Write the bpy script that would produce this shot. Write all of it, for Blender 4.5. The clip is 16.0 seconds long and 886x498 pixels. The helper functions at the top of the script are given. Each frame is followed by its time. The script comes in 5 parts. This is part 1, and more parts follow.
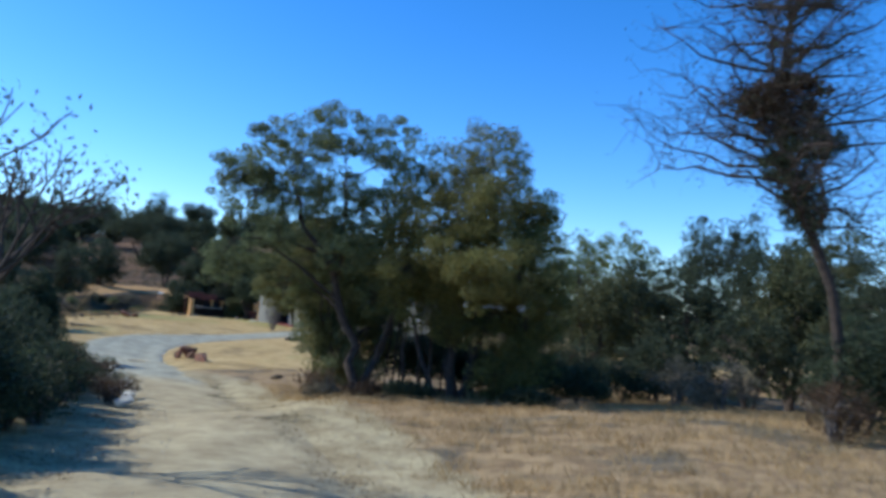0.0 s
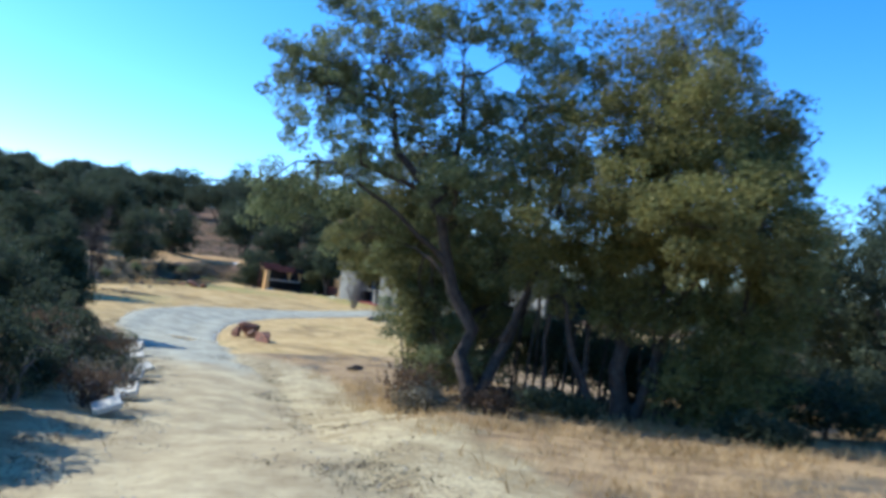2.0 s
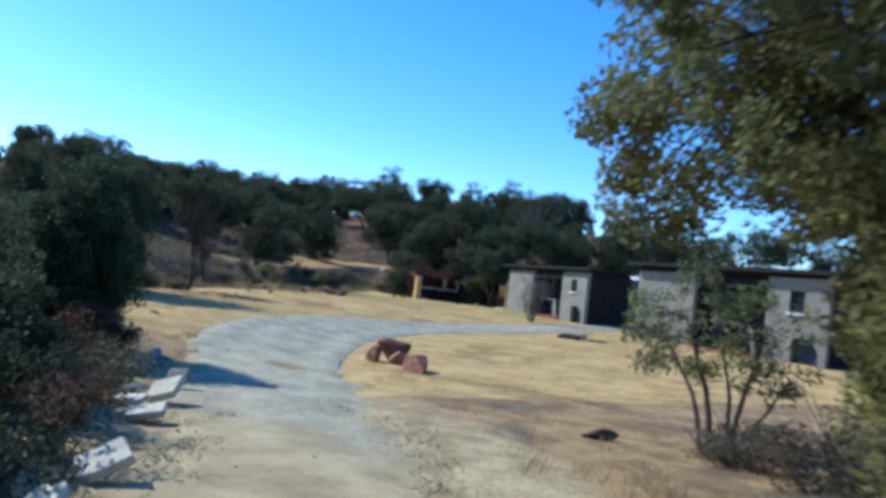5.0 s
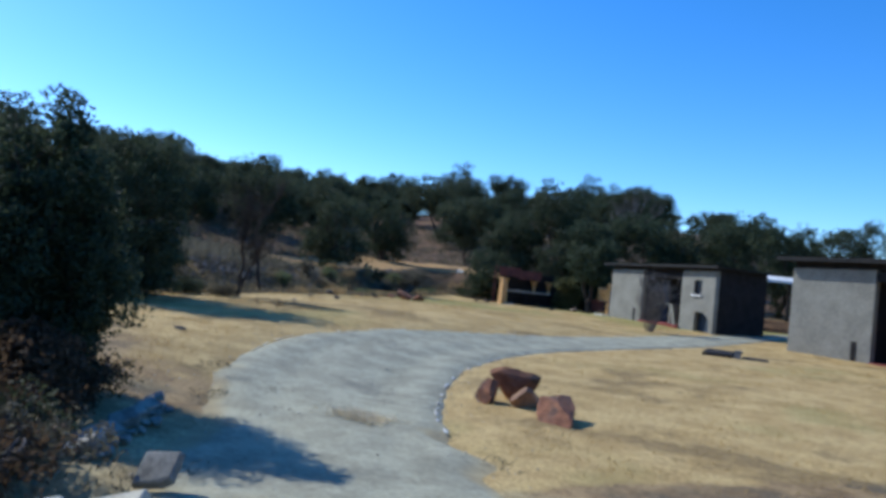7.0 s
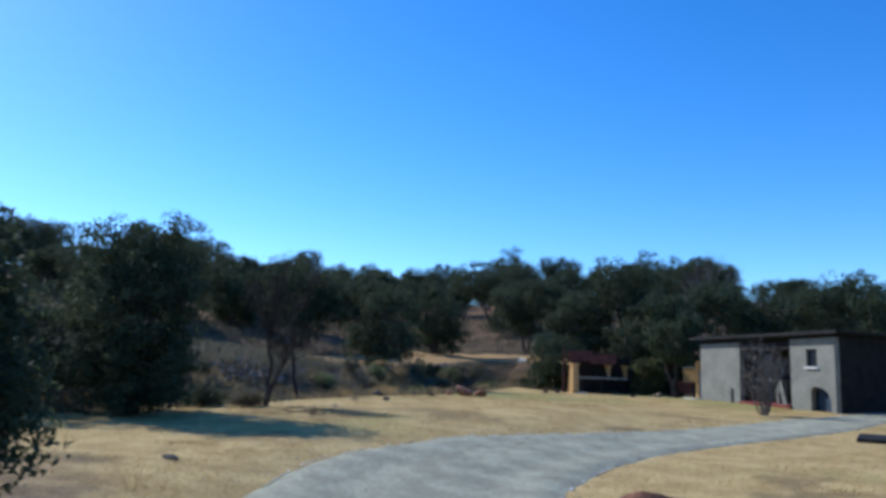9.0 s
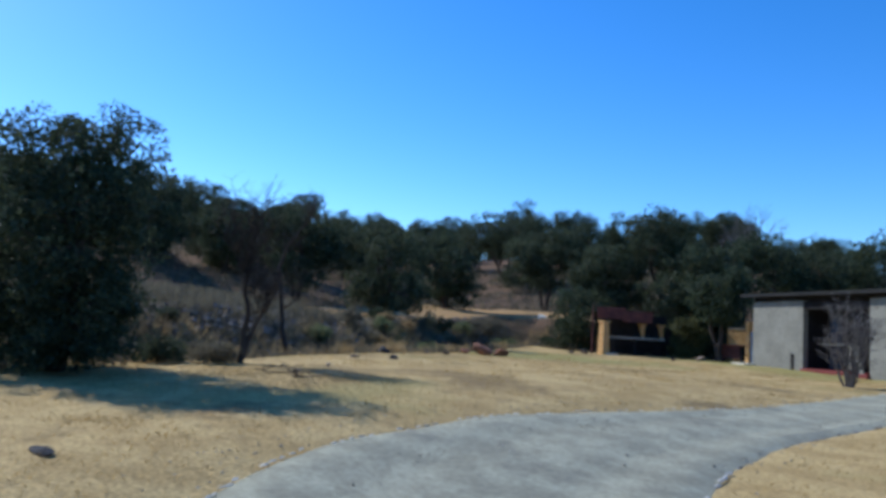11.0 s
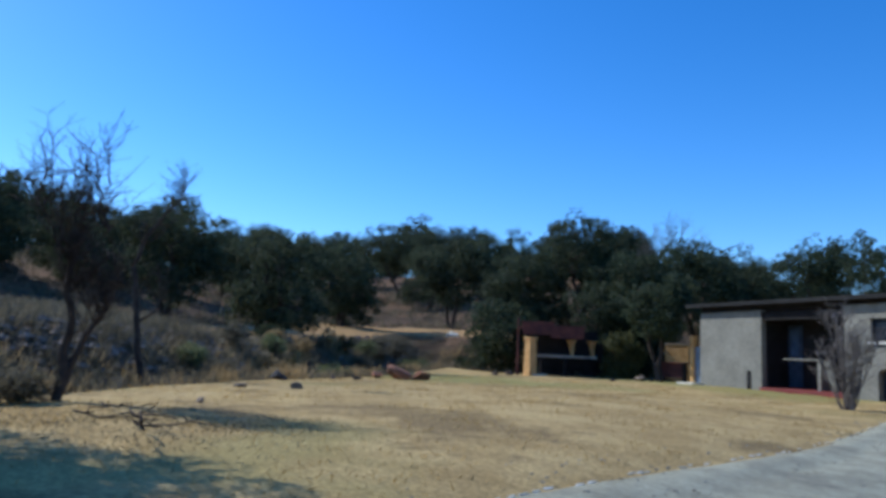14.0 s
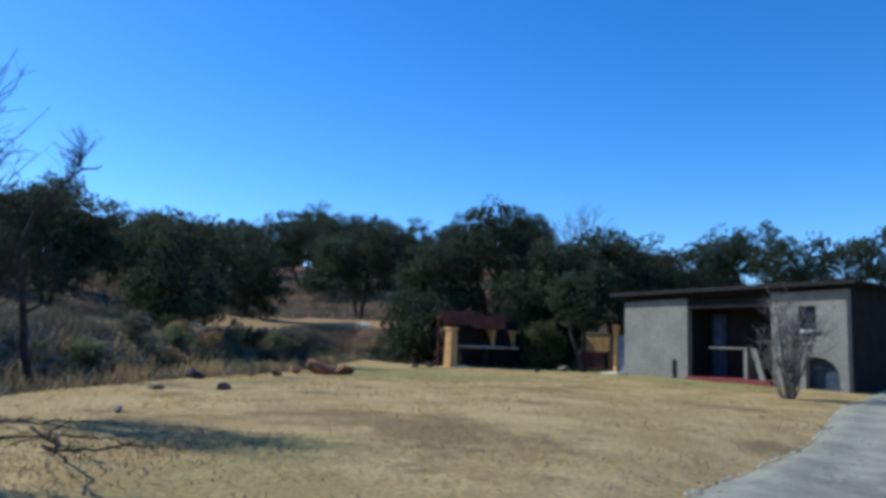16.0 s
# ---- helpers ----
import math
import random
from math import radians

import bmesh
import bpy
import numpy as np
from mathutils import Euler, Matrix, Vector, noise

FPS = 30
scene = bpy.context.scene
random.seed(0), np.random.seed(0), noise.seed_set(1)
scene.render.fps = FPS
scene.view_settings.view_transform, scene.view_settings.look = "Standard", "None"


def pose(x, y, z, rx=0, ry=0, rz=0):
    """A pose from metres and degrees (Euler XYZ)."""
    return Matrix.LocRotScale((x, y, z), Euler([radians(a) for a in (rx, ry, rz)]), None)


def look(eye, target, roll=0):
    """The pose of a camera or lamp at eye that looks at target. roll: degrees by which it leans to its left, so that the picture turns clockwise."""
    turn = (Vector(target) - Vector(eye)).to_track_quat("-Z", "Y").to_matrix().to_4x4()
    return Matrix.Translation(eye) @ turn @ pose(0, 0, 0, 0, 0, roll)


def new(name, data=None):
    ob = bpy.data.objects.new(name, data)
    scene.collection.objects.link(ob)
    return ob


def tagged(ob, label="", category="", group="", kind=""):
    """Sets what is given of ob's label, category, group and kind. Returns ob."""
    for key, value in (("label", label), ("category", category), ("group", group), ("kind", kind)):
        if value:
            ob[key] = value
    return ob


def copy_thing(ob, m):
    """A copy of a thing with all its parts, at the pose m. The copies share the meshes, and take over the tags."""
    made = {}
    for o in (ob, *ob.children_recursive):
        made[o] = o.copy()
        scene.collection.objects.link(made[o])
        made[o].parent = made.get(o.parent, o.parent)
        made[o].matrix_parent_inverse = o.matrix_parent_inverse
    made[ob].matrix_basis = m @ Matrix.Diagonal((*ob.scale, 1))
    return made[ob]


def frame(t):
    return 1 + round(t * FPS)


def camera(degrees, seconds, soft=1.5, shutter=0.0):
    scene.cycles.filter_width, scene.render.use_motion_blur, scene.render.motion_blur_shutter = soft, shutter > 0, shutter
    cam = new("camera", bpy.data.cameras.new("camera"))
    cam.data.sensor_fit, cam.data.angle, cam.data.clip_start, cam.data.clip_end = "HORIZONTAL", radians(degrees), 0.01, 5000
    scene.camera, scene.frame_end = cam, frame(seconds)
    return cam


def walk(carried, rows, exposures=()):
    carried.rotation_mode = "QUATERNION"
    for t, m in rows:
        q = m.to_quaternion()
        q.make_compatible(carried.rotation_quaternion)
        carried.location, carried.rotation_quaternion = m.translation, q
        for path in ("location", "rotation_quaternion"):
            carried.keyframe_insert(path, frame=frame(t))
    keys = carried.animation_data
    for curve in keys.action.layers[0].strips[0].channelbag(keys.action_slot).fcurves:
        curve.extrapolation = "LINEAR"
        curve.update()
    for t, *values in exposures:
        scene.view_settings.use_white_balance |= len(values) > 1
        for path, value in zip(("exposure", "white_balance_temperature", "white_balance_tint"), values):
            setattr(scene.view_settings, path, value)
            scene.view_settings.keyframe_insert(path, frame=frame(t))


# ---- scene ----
cam = camera(60.0, 16.0, soft=3.7, shutter=0.5)
PATH = [
    (0, (5.839, -3.799, 3.549), (5.594, -1.819, 3.683), 4.5),
    (0.5, (5.216, -1.709, 3.391), (4.913, 0.262, 3.542), 5.7),
    (1, (4.711, 0.236, 3.248), (4.361, 2.199, 3.403), 4.9),
    (1.5, (3.9, 2.545, 3.028), (3.499, 4.502, 3.119), 6.0),
    (2, (3.116, 4.687, 2.907), (2.661, 6.633, 2.984), 6.5),
    (2.5, (2.373, 6.556, 2.779), (1.872, 8.491, 2.84), 6.7),
    (3, (1.583, 8.54, 2.575), (1.016, 10.455, 2.678), 5.7),
    (3.5, (0.642, 10.439, 2.43), (0.016, 12.336, 2.531), 6.6),
    (4, (-0.381, 12.434, 2.156), (-1.069, 14.309, 2.266), 5.8),
    (4.5, (-1.376, 14.4, 2.045), (-2.138, 16.248, 2.117), 5.6),
    (5, (-2.401, 16.073, 1.89), (-3.22, 17.896, 1.97), 6.3),
    (7.5, (-6.998, 22.372, 1.638), (-8.01, 24.095, 1.723), 4.7),
    (8, (-7.699, 23.347, 1.541), (-8.741, 25.046, 1.709), 3.7),
    (8.5, (-8.261, 24.084, 1.565), (-9.316, 25.762, 1.829), 3.6),
    (9, (-8.692, 24.865, 1.573), (-9.769, 26.523, 1.876), 1.9),
    (9.5, (-9.511, 25.813, 1.546), (-10.597, 27.469, 1.824), 2.2),
    (12, (-12.800, 30.253, 1.379), (-13.879, 31.928, 1.550), 3.7),
    (12.5, (-13.415, 30.978, 1.344), (-14.441, 32.680, 1.563), 2.9),
    (13, (-13.968, 31.596, 1.317), (-14.945, 33.322, 1.576), 2.6),
    (13.5, (-14.498, 32.132, 1.292), (-15.408, 33.894, 1.550), 2.3),
    (14, (-15.009, 32.560, 1.251), (-15.838, 34.361, 1.516), 2.4),
    (14.5, (-15.481, 32.916, 1.256), (-16.225, 34.755, 1.509), 2.4),
    (15, (-15.895, 33.197, 1.269), (-16.571, 35.062, 1.523), 2.3),
    (15.5, (-16.229, 33.445, 1.274), (-16.840, 35.332, 1.527), 2.0),
    (16, (-16.500, 33.598, 1.274), (-17.068, 35.499, 1.523), 1.8),
]

EXPOSURES = [(t, e, 5500, 7) for t, e in ((0.0, 0.5), (1.0, 0.72), (2.5, 1.24), (3.5, 1.42), (4.0, 1.27), (5.0, 0.74), (7.5, 0.43), (9.0, 0.41), (12.0, 0.36), (16.0, 0.3))]
walk(cam, [(t, look(eye, target, roll)) for t, eye, target, roll in PATH], EXPOSURES)

# ---- world, sun, exposure ----
SUN_FROM = Vector((-0.79, 0.04, 0.61)).normalized()
world = bpy.data.worlds.new("sky")
scene.world = world
world.use_nodes = True
wn = world.node_tree
sky = wn.nodes.new("ShaderNodeTexSky")
sky.sky_type = "NISHITA"
sky.sun_disc = False
sky.sun_elevation = math.asin(SUN_FROM.z)
sky.sun_rotation = math.atan2(SUN_FROM.x, SUN_FROM.y)
sky.altitude = 1400.0
sky.air_density = 1.0
sky.dust_density = 0.7
sky.ozone_density = 3.0
wn.nodes["Background"].inputs["Strength"].default_value = 0.15
deep = wn.nodes.new("ShaderNodeHueSaturation")
deep.inputs["Saturation"].default_value = 1.31
deep.inputs["Hue"].default_value = 0.506
wn.links.new(sky.outputs["Color"], deep.inputs["Color"])
wn.links.new(deep.outputs["Color"], wn.nodes["Background"].inputs["Color"])
sun_data = bpy.data.lights.new("sun", "SUN")
sun_data.energy = 3.35
sun_data.angle = radians(0.53)
sun_data.color = (1.0, 0.93, 0.82)
sun = new("sun", sun_data)
sun.matrix_world = look(SUN_FROM * 100, (0, 0, 0))


# ---- materials ----
def material(name, base, second=None, scale=3.0, rough=0.85, bump=0.3, bump_scale=40.0, metal=0.0, detail=8.0,
             third=None, third_scale=0.4, third_at=(0.5, 0.65), island=0.0, objrandom=0.0, noise_at=(0.35, 0.65)):
    """A noise-varied surface: two tones at one scale, an optional third in patches, fine relief."""
    m = bpy.data.materials.new(name)
    m.use_nodes = True
    t = m.node_tree
    n, link = t.nodes, t.links
    bsdf = n["Principled BSDF"]
    bsdf.inputs["Roughness"].default_value = rough
    bsdf.inputs["Metallic"].default_value = metal
    bsdf.inputs["Specular IOR Level"].default_value = 0.25
    co = n.new("ShaderNodeNewGeometry")
    pos = co.outputs["Position"]

    def noise_node(s, d):
        k = n.new("ShaderNodeTexNoise")
        k.inputs["Scale"].default_value = s
        k.inputs["Detail"].default_value = d
        k.inputs["Roughness"].default_value = 0.62
        link.new(pos, k.inputs["Vector"])
        return k.outputs["Fac"]

    def ramp(fac, a, b):
        r = n.new("ShaderNodeMapRange")
        r.inputs["From Min"].default_value = a
        r.inputs["From Max"].default_value = b
        r.interpolation_type = "SMOOTHSTEP"
        link.new(fac, r.inputs["Value"])
        return r.outputs["Result"]

    def mix(fac, a, b):
        k = n.new("ShaderNodeMix")
        k.data_type = "RGBA"
        link.new(fac, k.inputs["Factor"])
        for sock, v in ((k.inputs["A"], a), (k.inputs["B"], b)):
            if isinstance(v, tuple):
                sock.default_value = (*v, 1)
            else:
                link.new(v, sock)
        return k.outputs["Result"]

    second = second or tuple(c * 0.72 for c in base)
    col = mix(ramp(noise_node(scale, detail), *noise_at), second, base)
    if third:
        col = mix(ramp(noise_node(third_scale, 5.0), *third_at), col, third)
    # fine speckle
    fine = noise_node(scale * 9, 4.0)
    hsv = n.new("ShaderNodeHueSaturation")
    link.new(col, hsv.inputs["Color"])
    val = n.new("ShaderNodeMapRange")
    val.inputs["From Min"].default_value, val.inputs["From Max"].default_value = 0.3, 0.7
    val.inputs["To Min"].default_value, val.inputs["To Max"].default_value = 0.8, 1.2
    link.new(fine, val.inputs["Value"])
    out = val.outputs["Result"]
    if island or objrandom:
        src = co.outputs["Random Per Island"] if island else n.new("ShaderNodeObjectInfo").outputs["Random"]
        k = island or objrandom
        r2 = n.new("ShaderNodeMapRange")
        r2.inputs["To Min"].default_value, r2.inputs["To Max"].default_value = 1 - k, 1 + k
        link.new(src, r2.inputs["Value"])
        mul = n.new("ShaderNodeMath")
        mul.operation = "MULTIPLY"
        link.new(out, mul.inputs[0])
        link.new(r2.outputs["Result"], mul.inputs[1])
        out = mul.outputs["Value"]
    link.new(out, hsv.inputs["Value"])
    link.new(hsv.outputs["Color"], bsdf.inputs["Base Color"])
    if bump:
        b = n.new("ShaderNodeBump")
        b.inputs["Strength"].default_value = bump
        b.inputs["Distance"].default_value = 0.03
        link.new(noise_node(bump_scale, 6.0), b.inputs["Height"])
        link.new(b.outputs["Normal"], bsdf.inputs["Normal"])
    return m


def leaf_material(name, a, b, gloss=0.68):
    """Leaves: each one its own tone, with light passing through."""
    m = bpy.data.materials.new(name)
    m.use_nodes = True
    t = m.node_tree
    n, link = t.nodes, t.links
    bsdf = n["Principled BSDF"]
    bsdf.inputs["Roughness"].default_value = gloss
    bsdf.inputs["Specular IOR Level"].default_value = 0.15
    geo = n.new("ShaderNodeNewGeometry")
    mix = n.new("ShaderNodeMix")
    mix.data_type = "RGBA"
    mix.inputs["A"].default_value, mix.inputs["B"].default_value = (*a, 1), (*b, 1)
    link.new(geo.outputs["Random Per Island"], mix.inputs["Factor"])
    big = n.new("ShaderNodeTexNoise")
    big.inputs["Scale"].default_value = 0.9
    link.new(geo.outputs["Position"], big.inputs["Vector"])
    r = n.new("ShaderNodeMapRange")
    r.inputs["From Min"].default_value, r.inputs["From Max"].default_value = 0.3, 0.7
    r.inputs["To Min"].default_value, r.inputs["To Max"].default_value = 0.7, 1.3
    link.new(big.outputs["Fac"], r.inputs["Value"])
    hsv = n.new("ShaderNodeHueSaturation")
    link.new(mix.outputs["Result"], hsv.inputs["Color"])
    link.new(r.outputs["Result"], hsv.inputs["Value"])
    link.new(hsv.outputs["Color"], bsdf.inputs["Base Color"])
    tr = n.new("ShaderNodeBsdfTranslucent")
    link.new(hsv.outputs["Color"], tr.inputs["Color"])
    ms = n.new("ShaderNodeMixShader")
    ms.inputs["Fac"].default_value = 0.4
    link.new(bsdf.outputs["BSDF"], ms.inputs[1])
    link.new(tr.outputs["BSDF"], ms.inputs[2])
    link.new(ms.outputs["Shader"], n["Material Output"].inputs["Surface"])
    return m


def ground_material():
    """Dry lawn, bare sand by the track and rough veld, told apart by painted-in masks of the mesh."""
    m = bpy.data.materials.new("dry_ground")
    m.use_nodes = True
    t = m.node_tree
    n, link = t.nodes, t.links
    bsdf = n["Principled BSDF"]
    bsdf.inputs["Roughness"].default_value = 0.95
    bsdf.inputs["Specular IOR Level"].default_value = 0.1
    geo = n.new("ShaderNodeNewGeometry")

    def nz(s, d=6.0, r=0.6):
        k = n.new("ShaderNodeTexNoise")
        k.inputs["Scale"].default_value, k.inputs["Detail"].default_value, k.inputs["Roughness"].default_value = s, d, r
        link.new(geo.outputs["Position"], k.inputs["Vector"])
        return k.outputs["Fac"]

    def rng(f, a, b, lo=0.0, hi=1.0):
        k = n.new("ShaderNodeMapRange")
        k.interpolation_type = "SMOOTHSTEP"
        for key, v in (("From Min", a), ("From Max", b), ("To Min", lo), ("To Max", hi)):
            k.inputs[key].default_value = v
        link.new(f, k.inputs["Value"])
        return k.outputs["Result"]

    def mix(f, a, b):
        k = n.new("ShaderNodeMix")
        k.data_type = "RGBA"
        link.new(f, k.inputs["Factor"])
        for s, v in ((k.inputs["A"], a), (k.inputs["B"], b)):
            if isinstance(v, tuple):
                s.default_value = (*v, 1)
            else:
                link.new(v, s)
        return k.outputs["Result"]

    def attr(name):
        k = n.new("ShaderNodeAttribute")
        k.attribute_name = name
        return k.outputs["Fac"]

    def soft(mask, s, amount):
        a = n.new("ShaderNodeMath")
        a.operation = "MULTIPLY_ADD"
        sub = n.new("ShaderNodeMath")
        sub.operation = "SUBTRACT"
        link.new(nz(s), sub.inputs[0])
        sub.inputs[1].default_value = 0.5
        link.new(sub.outputs[0], a.inputs[0])
        a.inputs[1].default_value = amount
        link.new(mask, a.inputs[2])
        return rng(a.outputs[0], 0.35, 0.65)

    lawn = mix(rng(nz(1.3), 0.35, 0.65), (0.42, 0.283, 0.112), (0.56, 0.395, 0.168))
    lawn = mix(rng(nz(0.35, 6.0, 0.7), 0.54, 0.64), lawn, (0.285, 0.195, 0.085))
    lawn = mix(rng(nz(0.9, 8.0, 0.75), 0.6, 0.68, 0.0, 0.7), lawn, (0.19, 0.135, 0.07))
    lawn = mix(rng(nz(0.22, 3.0), 0.55, 0.7, 0.0, 0.5), lawn, (0.31, 0.27, 0.095))
    veld = mix(rng(nz(1.8), 0.35, 0.65), (0.225, 0.148, 0.074), (0.395, 0.27, 0.132))
    veld = mix(rng(nz(0.5), 0.5, 0.66), veld, (0.14, 0.115, 0.075))
    sand = mix(rng(nz(1.1, 10.0, 0.72), 0.36, 0.64), (0.285, 0.215, 0.11), (0.50, 0.405, 0.22))
    hill = mix(rng(nz(0.3), 0.4, 0.62), (0.10, 0.066, 0.042), (0.20, 0.118, 0.066))
    col = mix(soft(attr("veld"), 0.7, 0.9), lawn, veld)
    col = mix(soft(attr("hill"), 0.4, 0.8), col, hill)
    col = mix(soft(attr("green"), 0.5, 0.9), col, (0.33, 0.285, 0.10))
    col = mix(soft(attr("strip"), 0.6, 0.8), col, (0.42, 0.255, 0.105))
    col = mix(soft(attr("sand"), 0.8, 1.0), col, sand)
    hsv = n.new("ShaderNodeHueSaturation")
    link.new(col, hsv.inputs["Color"])
    link.new(rng(nz(22.0, 4.0), 0.3, 0.7, 0.72, 1.25), hsv.inputs["Value"])
    link.new(hsv.outputs["Color"], bsdf.inputs["Base Color"])
    b = n.new("ShaderNodeBump")
    b.inputs["Strength"].default_value, b.inputs["Distance"].default_value = 0.6, 0.05
    link.new(nz(14.0, 8.0, 0.7), b.inputs["Height"])
    link.new(b.outputs["Normal"], bsdf.inputs["Normal"])
    return m


GROUND = ground_material()
GRAVEL = material("pale_gravel", (0.42, 0.388, 0.262), (0.30, 0.275, 0.186), 1.6, 0.95, 0.6, 30.0, third=(0.235, 0.215, 0.15), third_scale=0.7, third_at=(0.55, 0.7))


def tint_by(m, name, colour, second, s):
    """Lays a second tone over a surface where the mesh carries the named mask, with a ragged border."""
    n, link = m.node_tree.nodes, m.node_tree.links
    bsdf = n["Principled BSDF"]
    src = bsdf.inputs["Base Color"].links[0].from_socket
    at = n.new("ShaderNodeAttribute")
    at.attribute_name = name
    geo = n.new("ShaderNodeNewGeometry")
    k = n.new("ShaderNodeTexNoise")
    k.inputs["Scale"].default_value, k.inputs["Detail"].default_value = s, 6.0
    link.new(geo.outputs["Position"], k.inputs["Vector"])
    add = n.new("ShaderNodeMath")
    add.operation = "ADD"
    link.new(at.outputs["Fac"], add.inputs[0])
    link.new(k.outputs["Fac"], add.inputs[1])
    r = n.new("ShaderNodeMapRange")
    r.interpolation_type = "SMOOTHSTEP"
    r.inputs["From Min"].default_value, r.inputs["From Max"].default_value = 0.75, 1.3
    link.new(add.outputs[0], r.inputs["Value"])
    mix = n.new("ShaderNodeMix")
    mix.data_type = "RGBA"
    mix.blend_type = "MIX"
    link.new(r.outputs["Result"], mix.inputs["Factor"])
    link.new(src, mix.inputs["A"])
    tone = n.new("ShaderNodeMix")
    tone.data_type = "RGBA"
    tone.inputs["A"].default_value, tone.inputs["B"].default_value = (*colour, 1), (*second, 1)
    grain = n.new("ShaderNodeTexNoise")
    grain.inputs["Scale"].default_value, grain.inputs["Detail"].default_value, grain.inputs["Roughness"].default_value = 1.1, 10.0, 0.72
    link.new(geo.outputs["Position"], grain.inputs["Vector"])
    spread = n.new("ShaderNodeMapRange")
    spread.inputs["From Min"].default_value, spread.inputs["From Max"].default_value = 0.36, 0.64
    link.new(grain.outputs["Fac"], spread.inputs["Value"])
    link.new(spread.outputs["Result"], tone.inputs["Factor"])
    link.new(tone.outputs["Result"], mix.inputs["B"])
    link.new(mix.outputs["Result"], bsdf.inputs["Base Color"])


tint_by(GRAVEL, "sandy", (0.285, 0.215, 0.11), (0.50, 0.405, 0.22), 1.3)
PLASTER = material("cement_plaster", (0.285, 0.268, 0.215), (0.225, 0.21, 0.168), 1.4, 0.9, 0.25, 35.0, third=(0.215, 0.205, 0.175), third_scale=0.8, third_at=(0.56, 0.75))
ROOFING = material("weathered_roof_sheet", (0.026, 0.024, 0.022), (0.016, 0.015, 0.014), 2.0, 0.8, 0.2, 20.0)
WHITE = material("white_paint", (0.80, 0.79, 0.75), (0.70, 0.68, 0.62), 3.0, 0.6, 0.1, 30.0)
LIMEWASH = material("worn_limewash", (0.78, 0.74, 0.64), (0.42, 0.37, 0.28), 7.0, 0.8, 0.3, 30.0, objrandom=0.2)
CONCRETE = material("pale_concrete", (0.70, 0.64, 0.49), (0.54, 0.49, 0.375), 4.0, 0.9, 0.35, 35.0, objrandom=0.15)
# darker concrete; the leaning slab takes it to look shaded
GREYCONCRETE = material("grey_concrete", (0.38, 0.35, 0.29), (0.25, 0.23, 0.19), 4.0, 0.95, 0.5, 30.0, third=(0.15, 0.135, 0.11), third_scale=2.0, objrandom=0.2)
RUBBLE = material("pale_rubble", (0.52, 0.47, 0.38), (0.27, 0.245, 0.2), 5.0, 0.95, 0.7, 22.0, third=(0.17, 0.155, 0.13), third_scale=2.4, objrandom=0.2)
REDSTEP = material("red_polished_step", (0.26, 0.06, 0.05), (0.18, 0.04, 0.035), 4.0, 0.5, 0.1)
OCHRE = material("ochre_plaster", (0.72, 0.43, 0.17), (0.56, 0.31, 0.11), 4.0, 0.9, 0.3)
BOULDER = material("red_brown_rock", (0.37, 0.165, 0.08), (0.20, 0.085, 0.048), 2.5, 0.9, 0.7, 9.0, third=(0.10, 0.07, 0.055), third_scale=1.5, objrandom=0.2)
TANROCK = material("tan_rock", (0.42, 0.25, 0.14), (0.27, 0.15, 0.085), 2.5, 0.9, 0.6, 9.0, third=(0.15, 0.09, 0.06), third_scale=1.5)
STONE = material("grey_brown_stone", (0.26, 0.20, 0.15), (0.14, 0.11, 0.085), 4.0, 0.9, 0.6, 14.0, objrandom=0.35)
PEBBLE = material("loose_stone", (0.40, 0.36, 0.28), (0.26, 0.23, 0.18), 6.0, 0.9, 0.3, 30.0, island=0.4)
DARKSTONE = material("charred_stone", (0.05, 0.045, 0.045), (0.03, 0.028, 0.028), 5.0, 0.9, 0.5)
BARK = material("dark_bark", (0.085, 0.062, 0.045), (0.045, 0.034, 0.026), 8.0, 0.95, 0.7, 25.0)
GREYBARK = material("grey_bark", (0.20, 0.175, 0.15), (0.12, 0.10, 0.085), 8.0, 0.95, 0.6, 25.0)
RUST = material("rusty_sheet", (0.16, 0.055, 0.04), (0.09, 0.035, 0.03), 3.0, 0.8, 0.3)
STEEL = material("grey_blue_steel", (0.24, 0.29, 0.34), (0.17, 0.2, 0.24), 4.0, 0.5, 0.1)
WOODDOOR = material("faded_blue_door", (0.05, 0.07, 0.10), (0.03, 0.045, 0.065), 4.0, 0.6, 0.15)
SKYPANE = material("dusty_blue_pane", (0.10, 0.14, 0.20), (0.07, 0.10, 0.15), 3.0, 0.25, 0.0)
# near-black; on the cottage porch and side walls it stands in for shade
NEARBLACK = material("near_black", (0.024, 0.021, 0.02), (0.015, 0.013, 0.012), 3.0, 0.9, 0.1)
GLASS = material("dark_window_glass", (0.03, 0.04, 0.05), (0.025, 0.03, 0.04), 2.0, 0.08, 0.0)
STRAW = leaf_material("dry_straw", (0.37, 0.25, 0.108), (0.55, 0.395, 0.19), 0.7)
PALESTRAW = leaf_material("bleached_straw", (0.55, 0.46, 0.30), (0.75, 0.66, 0.46), 0.7)
LAWNSTRAW = leaf_material("short_dry_grass", (0.43, 0.29, 0.108), (0.58, 0.41, 0.168), 0.7)
WEED = leaf_material("grey_weeds", (0.10, 0.09, 0.06), (0.22, 0.185, 0.115), 0.7)
LEAF_KAREE = leaf_material("grey_green_leaves", (0.10, 0.122, 0.052), (0.235, 0.245, 0.105))
LEAF_OLIVE = leaf_material("olive_yellow_leaves", (0.105, 0.112, 0.034), (0.27, 0.235, 0.075))
LEAF_GOLD = leaf_material("golden_olive_leaves", (0.115, 0.12, 0.044), (0.26, 0.235, 0.085))
